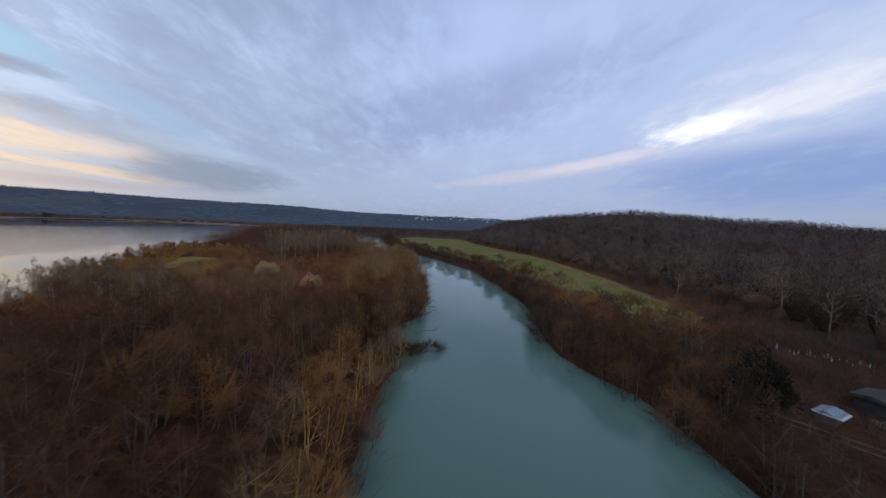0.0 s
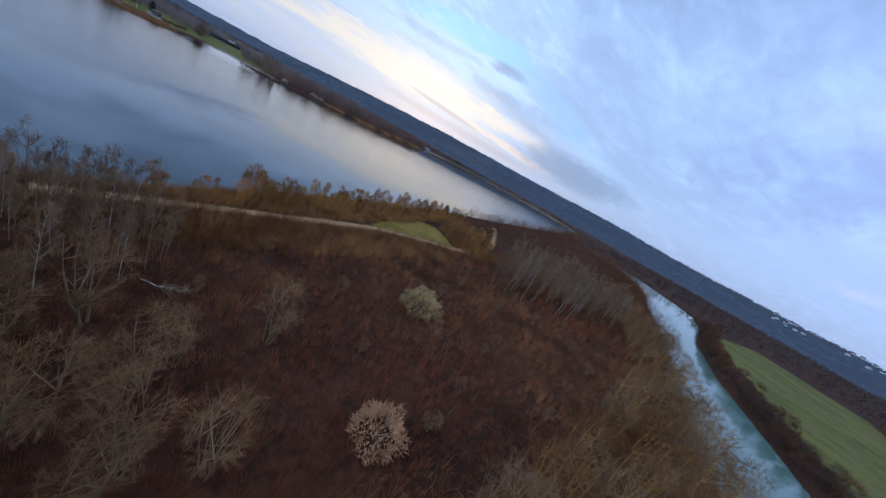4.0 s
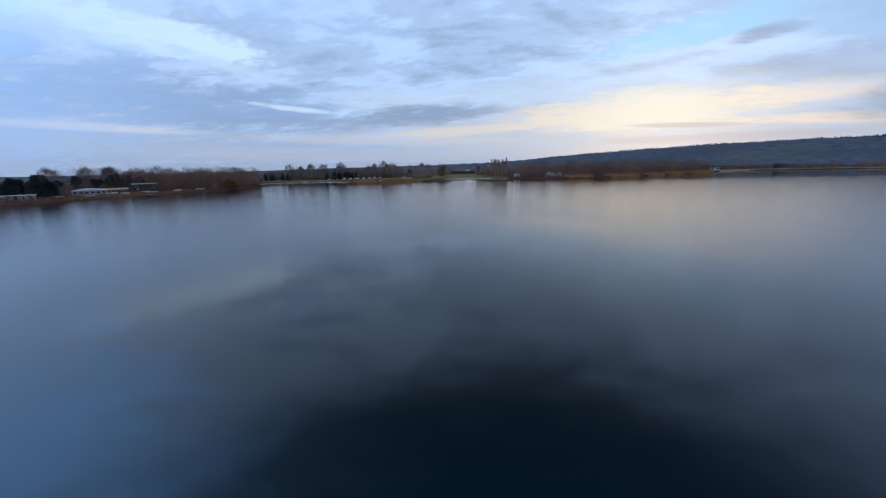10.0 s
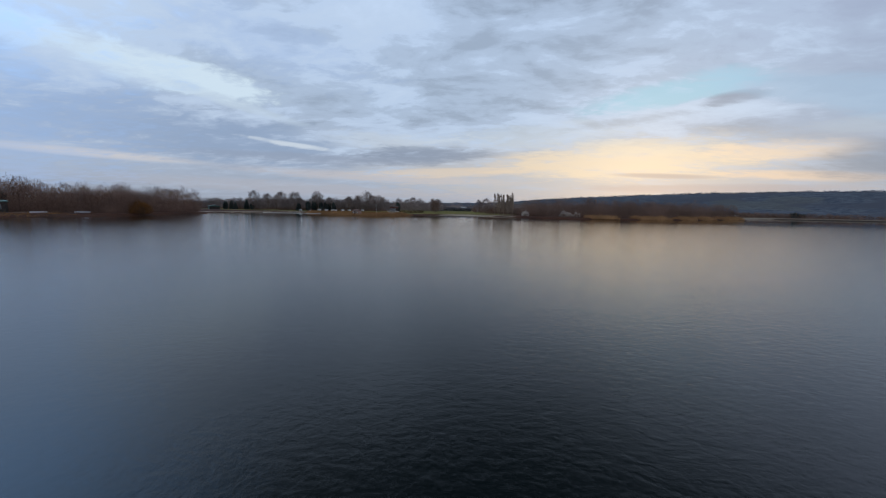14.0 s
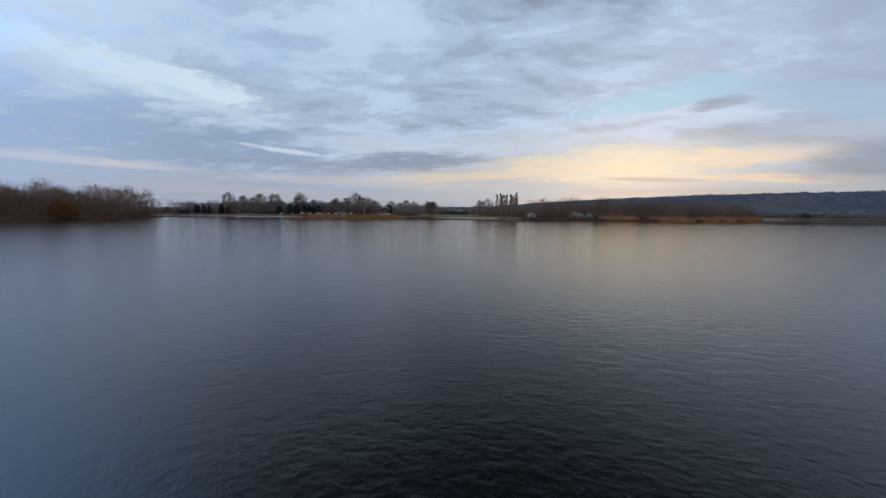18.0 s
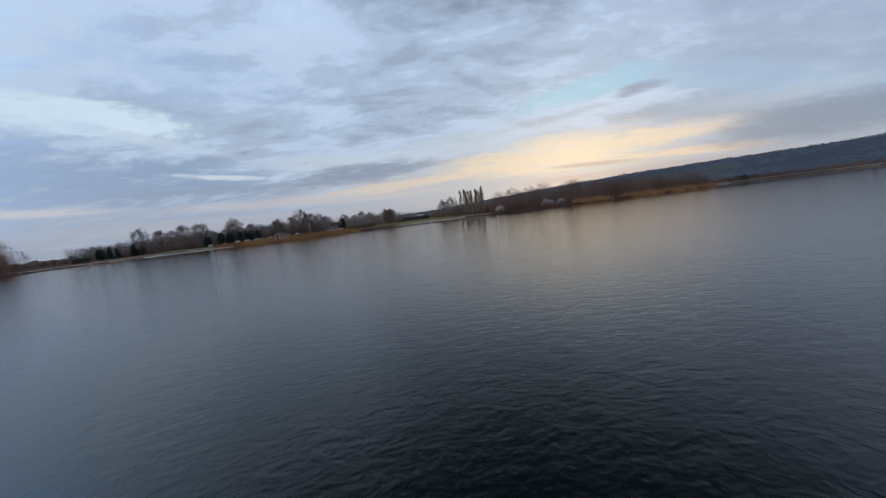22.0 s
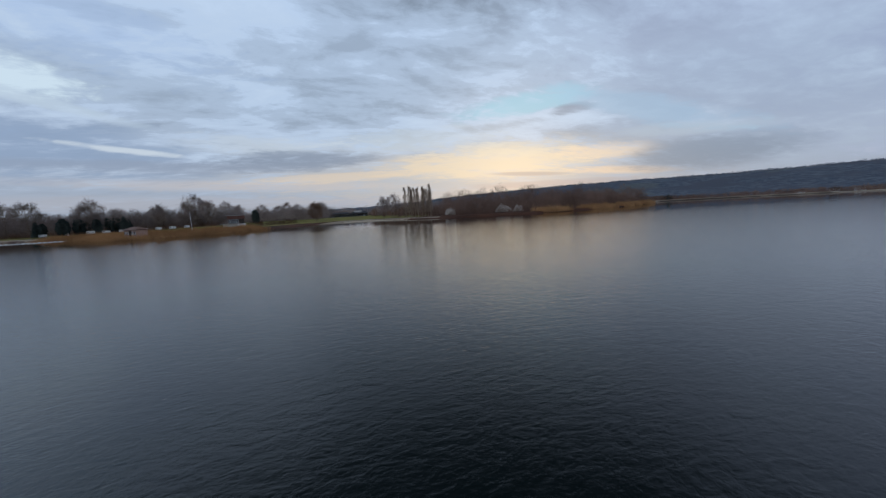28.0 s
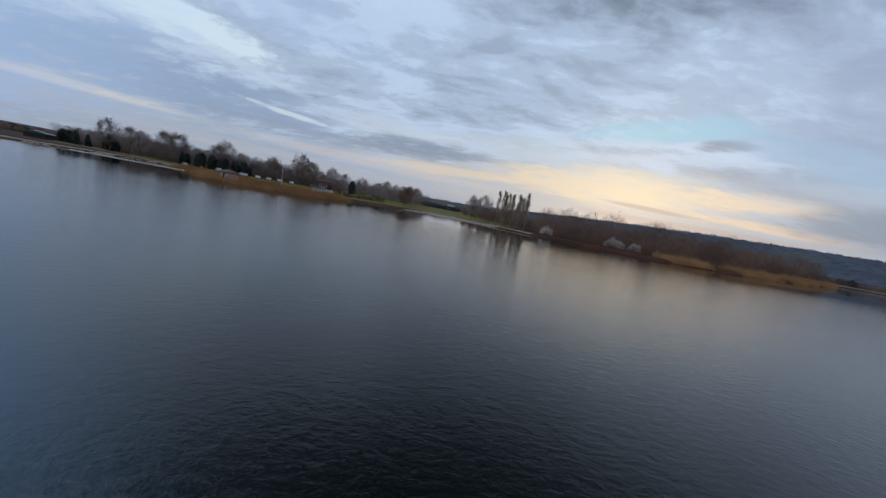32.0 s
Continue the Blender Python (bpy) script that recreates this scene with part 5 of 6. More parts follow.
def pitched(x0, x1, y0, y1, z, rise, over=0.4, hip=0.0, thick=0.18):
    """A roof with its ridge along x: gabled, or hipped by hip metres."""
    bm = bmesh.new()
    x0, x1, y0, y1 = x0 - over, x1 + over, y0 - over, y1 + over
    ym = (y0 + y1) / 2
    low = [bm.verts.new(c) for c in ((x0, y0, z), (x1, y0, z), (x1, y1, z), (x0, y1, z))]
    eave = [bm.verts.new((v.co.x, v.co.y, z + thick)) for v in low]
    r0, r1 = bm.verts.new((x0 + hip, ym, z + rise)), bm.verts.new((x1 - hip, ym, z + rise))
    bm.faces.new(low[::-1])
    for i in range(4):
        bm.faces.new((low[i], low[(i + 1) % 4], eave[(i + 1) % 4], eave[i]))
    bm.faces.new((eave[0], eave[1], r1, r0))
    bm.faces.new((eave[2], eave[3], r0, r1))
    bm.faces.new((eave[1], eave[2], r1))
    bm.faces.new((eave[3], eave[0], r0))
    return bm


def at_place(root, x, y, turn, z=None):
    root.matrix_basis = pose(x, y, float(lie(x, y)) if z is None else z, 0, 0, turn)
    return root


def window(parent, x, y, z0, w, h, depth=0.12):
    """A window in a wall that faces -y: frame, sill and pane."""
    win = part("window", block(x - w / 2, x + w / 2, y - depth, y + 0.02, z0, z0 + h), M_WHITE, parent)
    part("pane", block(x - w / 2 + 0.08, x + w / 2 - 0.08, y - depth - 0.012, y - depth + 0.03, z0 + 0.08, z0 + h - 0.08), M_PANE, win)
    part("sill", block(x - w / 2 - 0.1, x + w / 2 + 0.1, y - depth - 0.14, y + 0.02, z0 - 0.08, z0 - 0.004), M_CONCRETE, win)
    return win


def house(name, label, wide, deep, tall, rise, wall, roof, windows, door=True, hip=0.0, category="building", group=""):
    """A small house, its front to -y, its foot at the origin."""
    root = tagged(new(name), label, category, group)
    part("wall", block(-wide / 2, wide / 2, -deep / 2, deep / 2, -0.5, tall), wall, root)
    part("roof", pitched(-wide / 2, wide / 2, -deep / 2, deep / 2, tall, rise, 0.4, hip), roof, root)
    for k in range(windows):
        x = -wide / 2 + wide * (k + 0.5) / windows
        if door and k == windows // 2:
            d = part("door", block(x - 0.5, x + 0.5, -deep / 2 - 0.06, -deep / 2 + 0.02, 0.0, 2.05), M_TIMBER, root)
            part("handle", block(x + 0.36, x + 0.42, -deep / 2 - 0.12, -deep / 2 - 0.05, 1.0, 1.06), M_METAL, d)
        else:
            window(root, x, -deep / 2, tall * 0.36, min(1.3, wide / windows * 0.55), tall * 0.42)
    return root


def spray(seed, n, radius, tall, size, leaf, up=0.2):
    """A rounded bush: short leafy twigs over a dome, and stems that carry them."""
    rng = np.random.default_rng(seed)
    d = unit(rng.normal(0, 1, (n, 3)))
    d[:, 2] = np.abs(d[:, 2])
    k = rng.uniform(0.55, 1.0, (n, 1)) ** 0.5 * (1 + 0.14 * np.sin(d[:, :1] * 7 + seed) + 0.10 * np.cos(d[:, 1:2] * 9))
    p = d * k * np.array([radius, radius, tall * 0.92]) + np.array([0, 0, tall * 0.08])
    q = p + unit(d + rng.normal(0, 0.5, (n, 3)) + np.array([0, 0, up])) * size * rng.uniform(0.6, 1.4, (n, 1))
    crown = cones(p, q, leaf * rng.uniform(0.6, 1.4, n))
    m = max(12, n // 30)
    tip = p[rng.integers(0, n, m)]
    foot = np.column_stack([tip[:, :2] * 0.15, np.full(m, -0.2)])
    return limbs(foot, tip, np.full(m, 0.035), np.full(m, 0.012), 4), crown


def make_bush(name, label, stem_mat, leaf_mat, seed, n, radius, tall, size, leaf, category="bush", group=""):
    stems, crown = spray(seed, n, radius, tall, size, leaf)
    root = tagged(new(name), label, category, group)
    for part_name, (v, f), m in (("branchwork", stems, stem_mat), ("crown", crown, leaf_mat)):
        new(part_name, mesh_of(part_name, v, f, m)).parent = root
    return root


def make_conifer(label, seed, tall, wide, group="", n=800, round_top=0.0):
    """A dark conifer: a straight stem and tiers of drooping sprays."""
    rng = np.random.default_rng(seed)
    root = tagged(new("conifer_tree"), label, "tree", group)
    part("trunk", tube([(0, 0, -0.3), (0, 0, tall * 0.5), (0, 0, tall * 0.96)], [tall * 0.022, tall * 0.014, 0.02], 7), M_BARK, root)
    f = rng.uniform(0.06, 1.0, n)
    turn = rng.uniform(0, 2 * math.pi, n)
    shape = ((1 - f) ** 0.8 * (1 - round_top) + np.sqrt(np.maximum(1 - (1.9 * f - 0.95) ** 2, 0)) * round_top) * wide * rng.uniform(0.6, 1.05, n) + 0.15
    p = np.column_stack([0.12 * np.cos(turn), 0.12 * np.sin(turn), f * tall])
    q = np.column_stack([np.cos(turn) * shape, np.sin(turn) * shape, f * tall + shape * rng.uniform(-0.25, 0.35, n)])
    mid = p + (q - p) * rng.uniform(0.45, 0.8, (n, 1)) + rng.normal(0, wide * 0.08, (n, 3))
    tip = q + rng.normal(0, wide * 0.10, (n, 3))
    v1, f1 = cones(p, q, tall * 0.008 + shape * 0.045)
    v2, f2 = cones(mid, tip, shape * 0.075 + 0.03)
    new("crown", mesh_of("crown", np.vstack([v1, v2]), np.vstack([f1, f2 + len(v1)]), M_CONIFER)).parent = root
    return root


# ---------------------------------------------------------------- single bushes and trees
def stand(ob, x, y, turn=0.0, s=1.0, dz=0.0):
    ob.matrix_basis = pose(x, y, float(lie(x, y)) + dz, 0, 0, turn) @ Matrix.Diagonal((s, s, s, 1))
    return ob


stand(make_bush("dry_bush", "pale tan dry bush standing alone in red brush", M_BARK, M_PALEBUSH, 3, 1900, 2.3, 2.9, 0.42, 0.035), -30.2, 73.2)
stand(make_bush("sallow_bush", "rounded sallow bush with whitish-green catkins amid red brush", M_BARK, M_CATKIN, 4, 2200, 3.1, 3.3, 0.32, 0.045), -48.4, 87.4)
for k, (x, y, s) in enumerate([(-464, 117, 0.9), (-455, 147, 1.0), (-452, 156, 0.82), (-459, 152, 0.8)]):
    stand(make_bush("blossom_bush", "white flowering bush before brown trees on the shore", M_BARK, M_BLOSSOM, 20 + k, 1900, 3.5, 4.6, 0.5, 0.075, group="blossoming bushes"), x, y, 40 * k, s)
stand(make_bush("yellow_willow", "rounded ochre-yellow willow at the edge of the wood", M_BARK, M_OCHRE, 31, 1500, 4.0, 6.0, 0.9, 0.10), -332, -94)
stand(make_bush("ivy_shrub", "dark ivy-clad evergreen bush on the river bank", M_BARK, M_IVY, 33, 2400, 2.5, 5.6, 0.35, 0.06), 28.2, 27.4)

conifers = [make_conifer("dark green conifer among bare park trees", 90 + k, 11 + k, 3.4 + 0.4 * k, "conifers round the lake", round_top=(0.9, 0.75, 0.15)[k]) for k in range(3)]
yard = random.Random(17)
spots = [(-248 - 1.6 * k + yard.uniform(-1, 1), -147 + 1.0 * k + yard.uniform(-2, 2)) for k in range(12)]
spots += [(-292 - 2.6 * k + yard.uniform(-1.5, 1.5), -166 + 1.8 * k + yard.uniform(-3, 3)) for k in range(12)]
plant_out(conifers[:2], np.array(spots), 91, (0.62, 0.86))
spots = [(-531, -7), (-489, -97), (-495, -99), (-488, -86), (-494, -89), (-498, -85), (-504, -86), (-501, -79), (-507, -77), (-505, -73), (-501, -66), (-508, -68), (-490, -172), (-499, -178), (-494, -168), (-503, -170), (-505, -160), (-499, -150), (-505, -154)]
plant_out(conifers, np.array(spots), 98, (0.55, 0.85))
plant_out(conifers[:2], np.array([(-16, 10)]) + np.array([(-690, 555), (-700, 563), (-684, 566), (-696, 574), (-708, 570), (-680, 548), (-715, 580), (-668, 540), (-722, 592), (-676, 552), (-660, 530), (-730, 600)]), 99, (0.5, 0.75))
# fallen pale birch against the stand
lean = make_tree("leaning_birch", "fallen pale birch leaning out over the brush", M_WHITEBARK, M_PALEBARK, "tree", seed=35, tall=8.0, first=0.35, n_limb=12, reach=0.2, climb=1.0, n_sub=3, n_twig=4, twig=0.6, thick=0.022, girth=0.011)
lean.matrix_basis = pose(-48.5, 56.5, 1.2, 0, 62, 25)
dead = [make_tree("dead_tree", "pale bare tree at the foot of the wooded slope", M_PALEBARK, M_PALEBARK, "tree", "pale trees before the wood", seed=36 + k, tall=8.5, first=0.35, n_limb=11, reach=0.30, climb=0.8,
                  n_sub=3, n_twig=3, twig=0.8, thick=0.03, girth=0.018) for k in range(2)]
plant_out(dead, np.array([(62, 50), (69, 64), (58, 78)]), 37, (0.9, 1.1))
orange_bank = make_tree("osier_shrub", "orange-twigged osier on the river bank", M_YELLOWBARK, M_ORANGE, "shrub", "osiers on the river bank", seed=38, tall=4.5, wide=2.2, low=0.05, stems=5, n_limb=5, n_sub=6, n_twig=8, twig=0.6,
                        thick=0.014, girth=0.009)
plant_out([orange_bank], np.array([(24, 54), (27, 56), (23, 60), (26, 50)]), 39, (0.85, 1.1))
edge_trees = [make_tree("bank_tree", "bare ochre tree on the bank above the river", M_BARK, M_OCHRE, "tree", "trees on the meadow bank", seed=44 + k, tall=7.0, wide=2.8, low=0.15, stems=2, n_limb=10, n_sub=8, n_twig=15,
                        twig=0.5, thick=0.0095, girth=0.011) for k in range(2)]
plant_out(edge_trees, np.array([(21, 92), (24, 88), (22, 97), (27, 66), (23, 70), (16, 118), (36, 51), (31, 40), (27, 33), (29, 42), (24, 36)]), 46, (0.8, 1.1))

# ---------------------------------------------------------------- the river's edge
raft = make_bush("drift_heap", "dark tangle of drifted twigs at the water's edge", M_BARK, M_BRUSH_AND_SHADE, 50, 420, 1.7, 0.9, 0.7, 0.02, "driftwood")
spit = make_bush("drift_heap", "brown heap of drifted brush tied to the bank", M_BARK, M_WILLOW, 51, 900, 1.6, 1.3, 0.8, 0.016, "driftwood")
spit.matrix_basis = pose(-4.4, 39.0, -0.05, 0, 0, 40) @ Matrix.Diagonal((1.8, 0.8, 1.0, 1))
raft.matrix_basis = pose(-1.6, 40.6, -0.05, 0, 0, 25) @ Matrix.Diagonal((1.7, 0.6, 1.2, 1))
log = tagged(new("fallen_log"), "pale fallen log lying on the bank", "log")
part("stem", tube([(0, 0, 0), (0.8, 0.1, 0.05), (1.9, 0.1, 0.22)], [0.16, 0.15, 0.11], 9), M_PALEBARK, log)
part("branch", tube([(1.2, 0.1, 0.2), (1.4, 0.5, 0.5)], [0.05, 0.02], 6), M_PALEBARK, log)
log.matrix_basis = pose(19.6, 34.5, 0.2, 0, 0, 50)
for k, (x, y, a) in enumerate([(17, 47, 200), (16.4, 52, 170), (17.6, 58, 190), (-3.6, 56, -20), (-3.4, 47, 10), (20.5, 25, 160)]):
    ob = tagged(new("fallen_branch"), "bleached branch hanging from the bank into the river", "branch", "branches in the river")
    r = random.Random(52 + k)
    bend = r.uniform(-0.5, 0.5)
    part("stem", tube([(0, 0, -0.3), (bend * 0.3, 0.1, 1.2), (bend, 0, 2.4), (bend * 1.3, -0.2, 3.6)], [0.055, 0.045, 0.03, 0.01], 6), M_PALEBARK, ob)
    for z in (0.9, 1.5, 2.0, 2.5, 2.9):
        sx, sy = r.uniform(-0.9, 0.9), r.uniform(-0.9, 0.9)
        x0 = bend * (z / 2.4) ** 1.5
        part("side_branch", tube([(x0, 0, z), (x0 + sx * 0.5, sy * 0.5, z + 0.35), (x0 + sx, sy, z + 0.9)], [0.025, 0.017, 0.006], 5), M_PALEBARK, ob)
    ob.matrix_basis = pose(x, y, 0.35, 0, 74, a)

shack = tagged(new("garden_shack"), "low shack roofed with pale blue tarpaulin in the gardens", "shed")
part("wall", block(-1.8, 1.8, -1.2, 1.2, -0.4, 1.5), M_RUST, shack)
part("tarpaulin", pitched(-1.8, 1.8, -1.2, 1.2, 1.5, 0.55, 0.35, 0.0, 0.05), M_TARP, shack, "pale blue plastic tarpaulin")
part("board", block(-2.0, 2.3, -1.9, -1.5, 1.35, 1.42), M_WHITEWALL, shack)
part("barge_board", block(-2.2, -2.14, -1.5, 1.5, 1.4, 1.7), M_WHITE, shack)
stand(shack, 34.2, 26.8, 25, 0.52)
shed2 = house("garden_shed", "dark felt-roofed garden shed behind the shack", 4.2, 2.6, 1.9, 0.6, M_TIMBER, M_TIMBER, 1, True, category="shed")
stand(shed2, 40.8, 28.6, 200, 0.75)
rng = random.Random(8)
boards = tagged(new("board_pile"), "pile of pale weathered boards on the ground", "timber")
for k in range(7):
    part("board", block(-1.6, 1.6, -0.9 + 0.24 * k, -0.70 + 0.24 * k, 0.02 + 0.05 * (k % 3), 0.07 + 0.05 * (k % 3)), M_RUST, boards)
stand(boards, 38.2, 26.0, 60, 0.7)
stake = tagged(new("garden_stake"), "pale stake marking a garden bed", "stake", "stakes in the garden beds")
part("post", tube([(0, 0, -0.2), (0.02, 0, 0.5), (0.03, 0.02, 0.95)], [0.035, 0.032, 0.025], 6), M_WHITEWALL, stake)
part("bag", tube([(0, 0, 0.0), (0, 0, 0.25), (0, 0, 0.5)], [0.10, 0.13, 0.08], 8), M_CONCRETE, stake, "pale plastic sack")
spots = [(48.5 + 0.42 * i + rng.uniform(-0.2, 0.2), 44.6 - 0.32 * i + rng.uniform(-0.3, 0.3) - 1.5 * (i % 3 == 1)) for i in range(44)]
at_place(stake, *spots[0], 0)
for x, y in spots[1:]:
    s = rng.uniform(0.45, 0.85)
    copy_thing(stake, pose(x, y, float(lie(x, y)), rng.uniform(-6, 6), rng.uniform(-6, 6), rng.uniform(0, 360)) @ Matrix.Diagonal((s, s, s, 1)))
fence = tagged(new("garden_fence"), "weathered post and rail fence below the gardens", "fence")
for k in range(9):
    part("post", block(k * 1.9 - 0.05, k * 1.9 + 0.05, -0.05, 0.05, -0.4, 1.05, 0.01), M_RUST, fence)
for z in (0.45, 0.9):
    part("rail", block(-0.2, 15.4, -0.075, -0.051, z - 0.05, z + 0.05, 0.008), M_RUST, fence)
at_place(fence, 27.5, 27.5, -52)

# ---------------------------------------------------------------- the far shore
boathouse = house("beach_hut", "small salmon-pink bathing hut with brown hipped roof behind reeds", 5.4, 3.6, 2.2, 1.2, M_SALMON, M_ROOFTILE, 5, True, 1.8)
at_place(boathouse, -411, -12.5, 62, 1.0)

look_out = tagged(new("lifeguard_house"), "two-storey lifeguard house, brick above a white base", "building")
part("base", block(-5.0, 4.0, -3.2, 3.0, -0.6, 2.6), M_WHITEWALL, look_out)
part("upper_wall", block(-2.6, 3.8, -2.6, 2.8, 5.2, 7.0), M_BRICK, look_out, "reddish brick upper wall")
part("core", block(-2.2, 3.4, -2.0, 2.6, 2.6, 5.2), M_TIMBER, look_out)
part("flat_roof", block(-3.0, 4.2, -3.0, 3.1, 7.004, 7.3, 0.03), M_CONCRETE, look_out)
part("terrace", block(-5.4, 4.2, -4.4, -2.2, 2.604, 2.8), M_CONCRETE, look_out)
for k in range(5):
    w = part("window", block(-2.5 + 1.25 * k, -1.4 + 1.25 * k, -2.2, -2.004, 3.1, 5.0), M_WHITE, look_out)
    part("pane", block(-2.42 + 1.25 * k, -1.48 + 1.25 * k, -2.22, -2.18, 3.2, 4.9), M_PANE, w)
for k in range(7):
    part("railing_post", block(-5.3 + 1.55 * k, -5.24 + 1.55 * k, -4.34, -4.28, 2.8, 3.8), M_WHITE, look_out)
part("railing", block(-5.3, 4.1, -4.35, -4.29, 3.8, 3.86), M_WHITE, look_out)
look_out.matrix_basis = pose(-449, 6, 1.0, 0, 0, 68) @ Matrix.Diagonal((0.85, 0.85, 0.85, 1))

mast = tagged(new("flag_mast"), "tall white flag mast on the beach lawn", "mast")
part("pole", tube([(0, 0, -0.4), (0, 0, 4.0), (0, 0, 8.0)], [0.11, 0.09, 0.05], 8), M_WHITE, mast)
part("knob", tube([(0, 0, 8.0), (0, 0, 8.08), (0, 0, 8.16)], [0.05, 0.09, 0.02], 8), M_METAL, mast)
at_place(mast, -428, -3, 0)

pavilion = tagged(new("park_pavilion"), "long low dark pavilion with glazed front in the park", "building")
part("wall", block(-24, 24, -5, 5, -0.6, 3.6), M_TIMBER, pavilion)
part("roof", pitched(-24, 2, -5, 5, 3.6, 2.4, 1.2, 3.0, 0.3), M_SLATE, pavilion)
part("roof", pitched(4, 24, -5, 5, 3.6, 2.4, 1.2, 3.0, 0.3), M_SLATE, pavilion)
part("lantern", block(8, 17, -2.5, 2.5, 5.2, 7.2, 0.05), M_WHITEWALL, pavilion, "white clerestory lantern")
for k in range(12):
    w = part("window", block(-23 + 3.9 * k, -20 + 3.9 * k, -5.12, -4.98, 0.5, 2.9), M_WHITE, pavilion)
    part("pane", block(-22.9 + 3.9 * k, -20.1 + 3.9 * k, -5.15, -5.1, 0.6, 2.8), M_PANE, w)
at_place(pavilion, -700, 52, 92)

boat_shed = tagged(new("boat_shed"), "long boat shed under a pale green metal roof", "building")
part("wall", block(-13, 13, -4, 4, -0.6, 2.7), M_TIMBER, boat_shed)
part("roof", pitched(-13, 13, -4, 4, 2.7, 1.3, 0.8, 0.0, 0.2), M_GREENROOF, boat_shed)
part("ridge_light", block(-4, 11, -0.7, 0.7, 3.85, 4.3, 0.04), M_WHITE, boat_shed, "white ridge skylight")
for k in range(6):
    d = part("door", block(-12.4 + 4.2 * k, -9.4 + 4.2 * k, -4.09, -3.98, -0.1, 2.3), M_GREENROOF, boat_shed)
    part("handle", block(-11.0 + 4.2 * k, -10.8 + 4.2 * k, -4.16, -4.08, 1.0, 1.08), M_METAL, d)
at_place(boat_shed, -489, -183, 42)
booth = tagged(new("bathing_booth"), "bright blue closed booth on the lakeside lawn", "booth")
part("wall", block(-4.2, 4.2, -2.2, 2.2, -0.4, 3.4, 0.04), M_BLUE, booth)
part("roof", pitched(-4.2, 4.2, -2.2, 2.2, 3.4, 0.9, 0.25, 0.0, 0.1), M_BLUE, booth)
part("shutter", block(-2.8, 2.8, -2.28, -2.19, 1.1, 2.6), M_WHITE, booth)
stand(booth, -512, -180, 46, 0.7)

# the boatyard on the point
hall = tagged(new("boatyard_hall"), "pale low boatyard hall with a rounded white roof", "building")
part("wall", block(-9, 9, -4, 4, -0.6, 3.2), M_CONCRETE, hall)
bm = bmesh.new()
arc = [(-9.4 + 18.8 * k / 14, 3.2 + 1.5 * math.sin(math.pi * k / 14)) for k in range(15)]
rows_v = [[bm.verts.new((x, y, z)) for x, z in arc] for y in (-4.4, 4.4)]
for k in range(14):
    bm.faces.new((rows_v[0][k], rows_v[0][k + 1], rows_v[1][k + 1], rows_v[1][k]))
bm.faces.new(rows_v[0])
bm.faces.new(rows_v[1][::-1])
bm.faces.new((rows_v[0][0], rows_v[1][0], rows_v[1][14], rows_v[0][14]))
part("roof", bm, M_WHITE, hall, "rounded white sheet roof")
for k in range(6):
    w = part("window", block(-8.4 + 2.9 * k, -6.2 + 2.9 * k, -4.1, -3.98, 1.0, 2.5), M_WHITE, hall)
    part("pane", block(-8.3 + 2.9 * k, -6.3 + 2.9 * k, -4.13, -4.08, 1.1, 2.4), M_PANE, w)
stand(hall, -279, -134, 140, 0.72)
barn = house("timber_barn", "long weathered timber barn behind the boatyard", 17, 6, 3.0, 1.6, M_RUST, M_OCHREROOF, 4, True, category="barn")
stand(barn, -291, -133, 140, 0.62)
long_shed = house("storage_shed", "long low pale storage shed before dark conifers", 10.5, 3.2, 1.9, 0.5, M_CONCRETE, M_CONCRETE, 5, True, category="shed")
at_place(long_shed, -243, -123, 142)
green_shed = house("green_roofed_shed", "low shed with pale green roof at the wood's edge", 13, 6, 5.4, 0.9, M_TIMBER, M_GREENROOF, 3, True, category="shed")
stand(green_shed, -298, -122, 142, 0.8)
dinghy = tagged(new("dinghy"), "small white dinghy laid up on the boatyard shore", "boat", "boats in the boatyard")
bm = bmesh.new()
sec = []
for k in range(9):
    t = k / 8
    w = 0.85 * math.sin(math.pi * (0.18 + 0.82 * (1 - t) * 0.62)) * (1 - t ** 4)
    x = -2.4 + 4.8 * t
    keel = 0.05 + 0.35 * t ** 3
    sec.append([bm.verts.new((x, y * w, z)) for y, z in ((-1, 0.75), (-0.8, keel + 0.2), (0, keel), (0.8, keel + 0.2), (1, 0.75), (0.82, 0.72), (0, keel + 0.12), (-0.82, 0.72))])
for u, v in zip(sec, sec[1:]):
    for s in range(8):
        bm.faces.new((u[s], u[(s + 1) % 8], v[(s + 1) % 8], v[s]))
bm.faces.new(sec[0])
part("hull", bm, M_WHITE, dinghy)
for x in (-1.2, 0.3):
    part("thwart", block(x - 0.14, x + 0.14, -0.62, 0.62, 0.5, 0.54), M_RUST, dinghy)
spots = [(-262, -113), (-266, -115), (-270, -112), (-275, -110), (-279, -112), (-284, -108), (-288, -107), (-292, -106), (-272, -116), (-281, -116), (-297, -104), (-256, -115), (-250, -112), (-245, -114), (-240, -112), (-259, -118), (-264, -119), (-268, -118), (-276, -117), (-285, -113), (-289, -111), (-293, -110), (-236, -115), (-230, -113), (-247, -118), (-253, -119), (-300, -101), (-304, -99), (-309, -98), (-313, -97), (-296, -106), (-301, -105), (-306, -103), (-311, -101), (-290, -108), (-286, -110)]
at_place(dinghy, *spots[0], 30)
rowing = tagged(new("rowing_boat"), "brown wooden rowing boat lying keel-up on the shore", "boat", "boats in the boatyard")
bm = bmesh.new()
sec = []
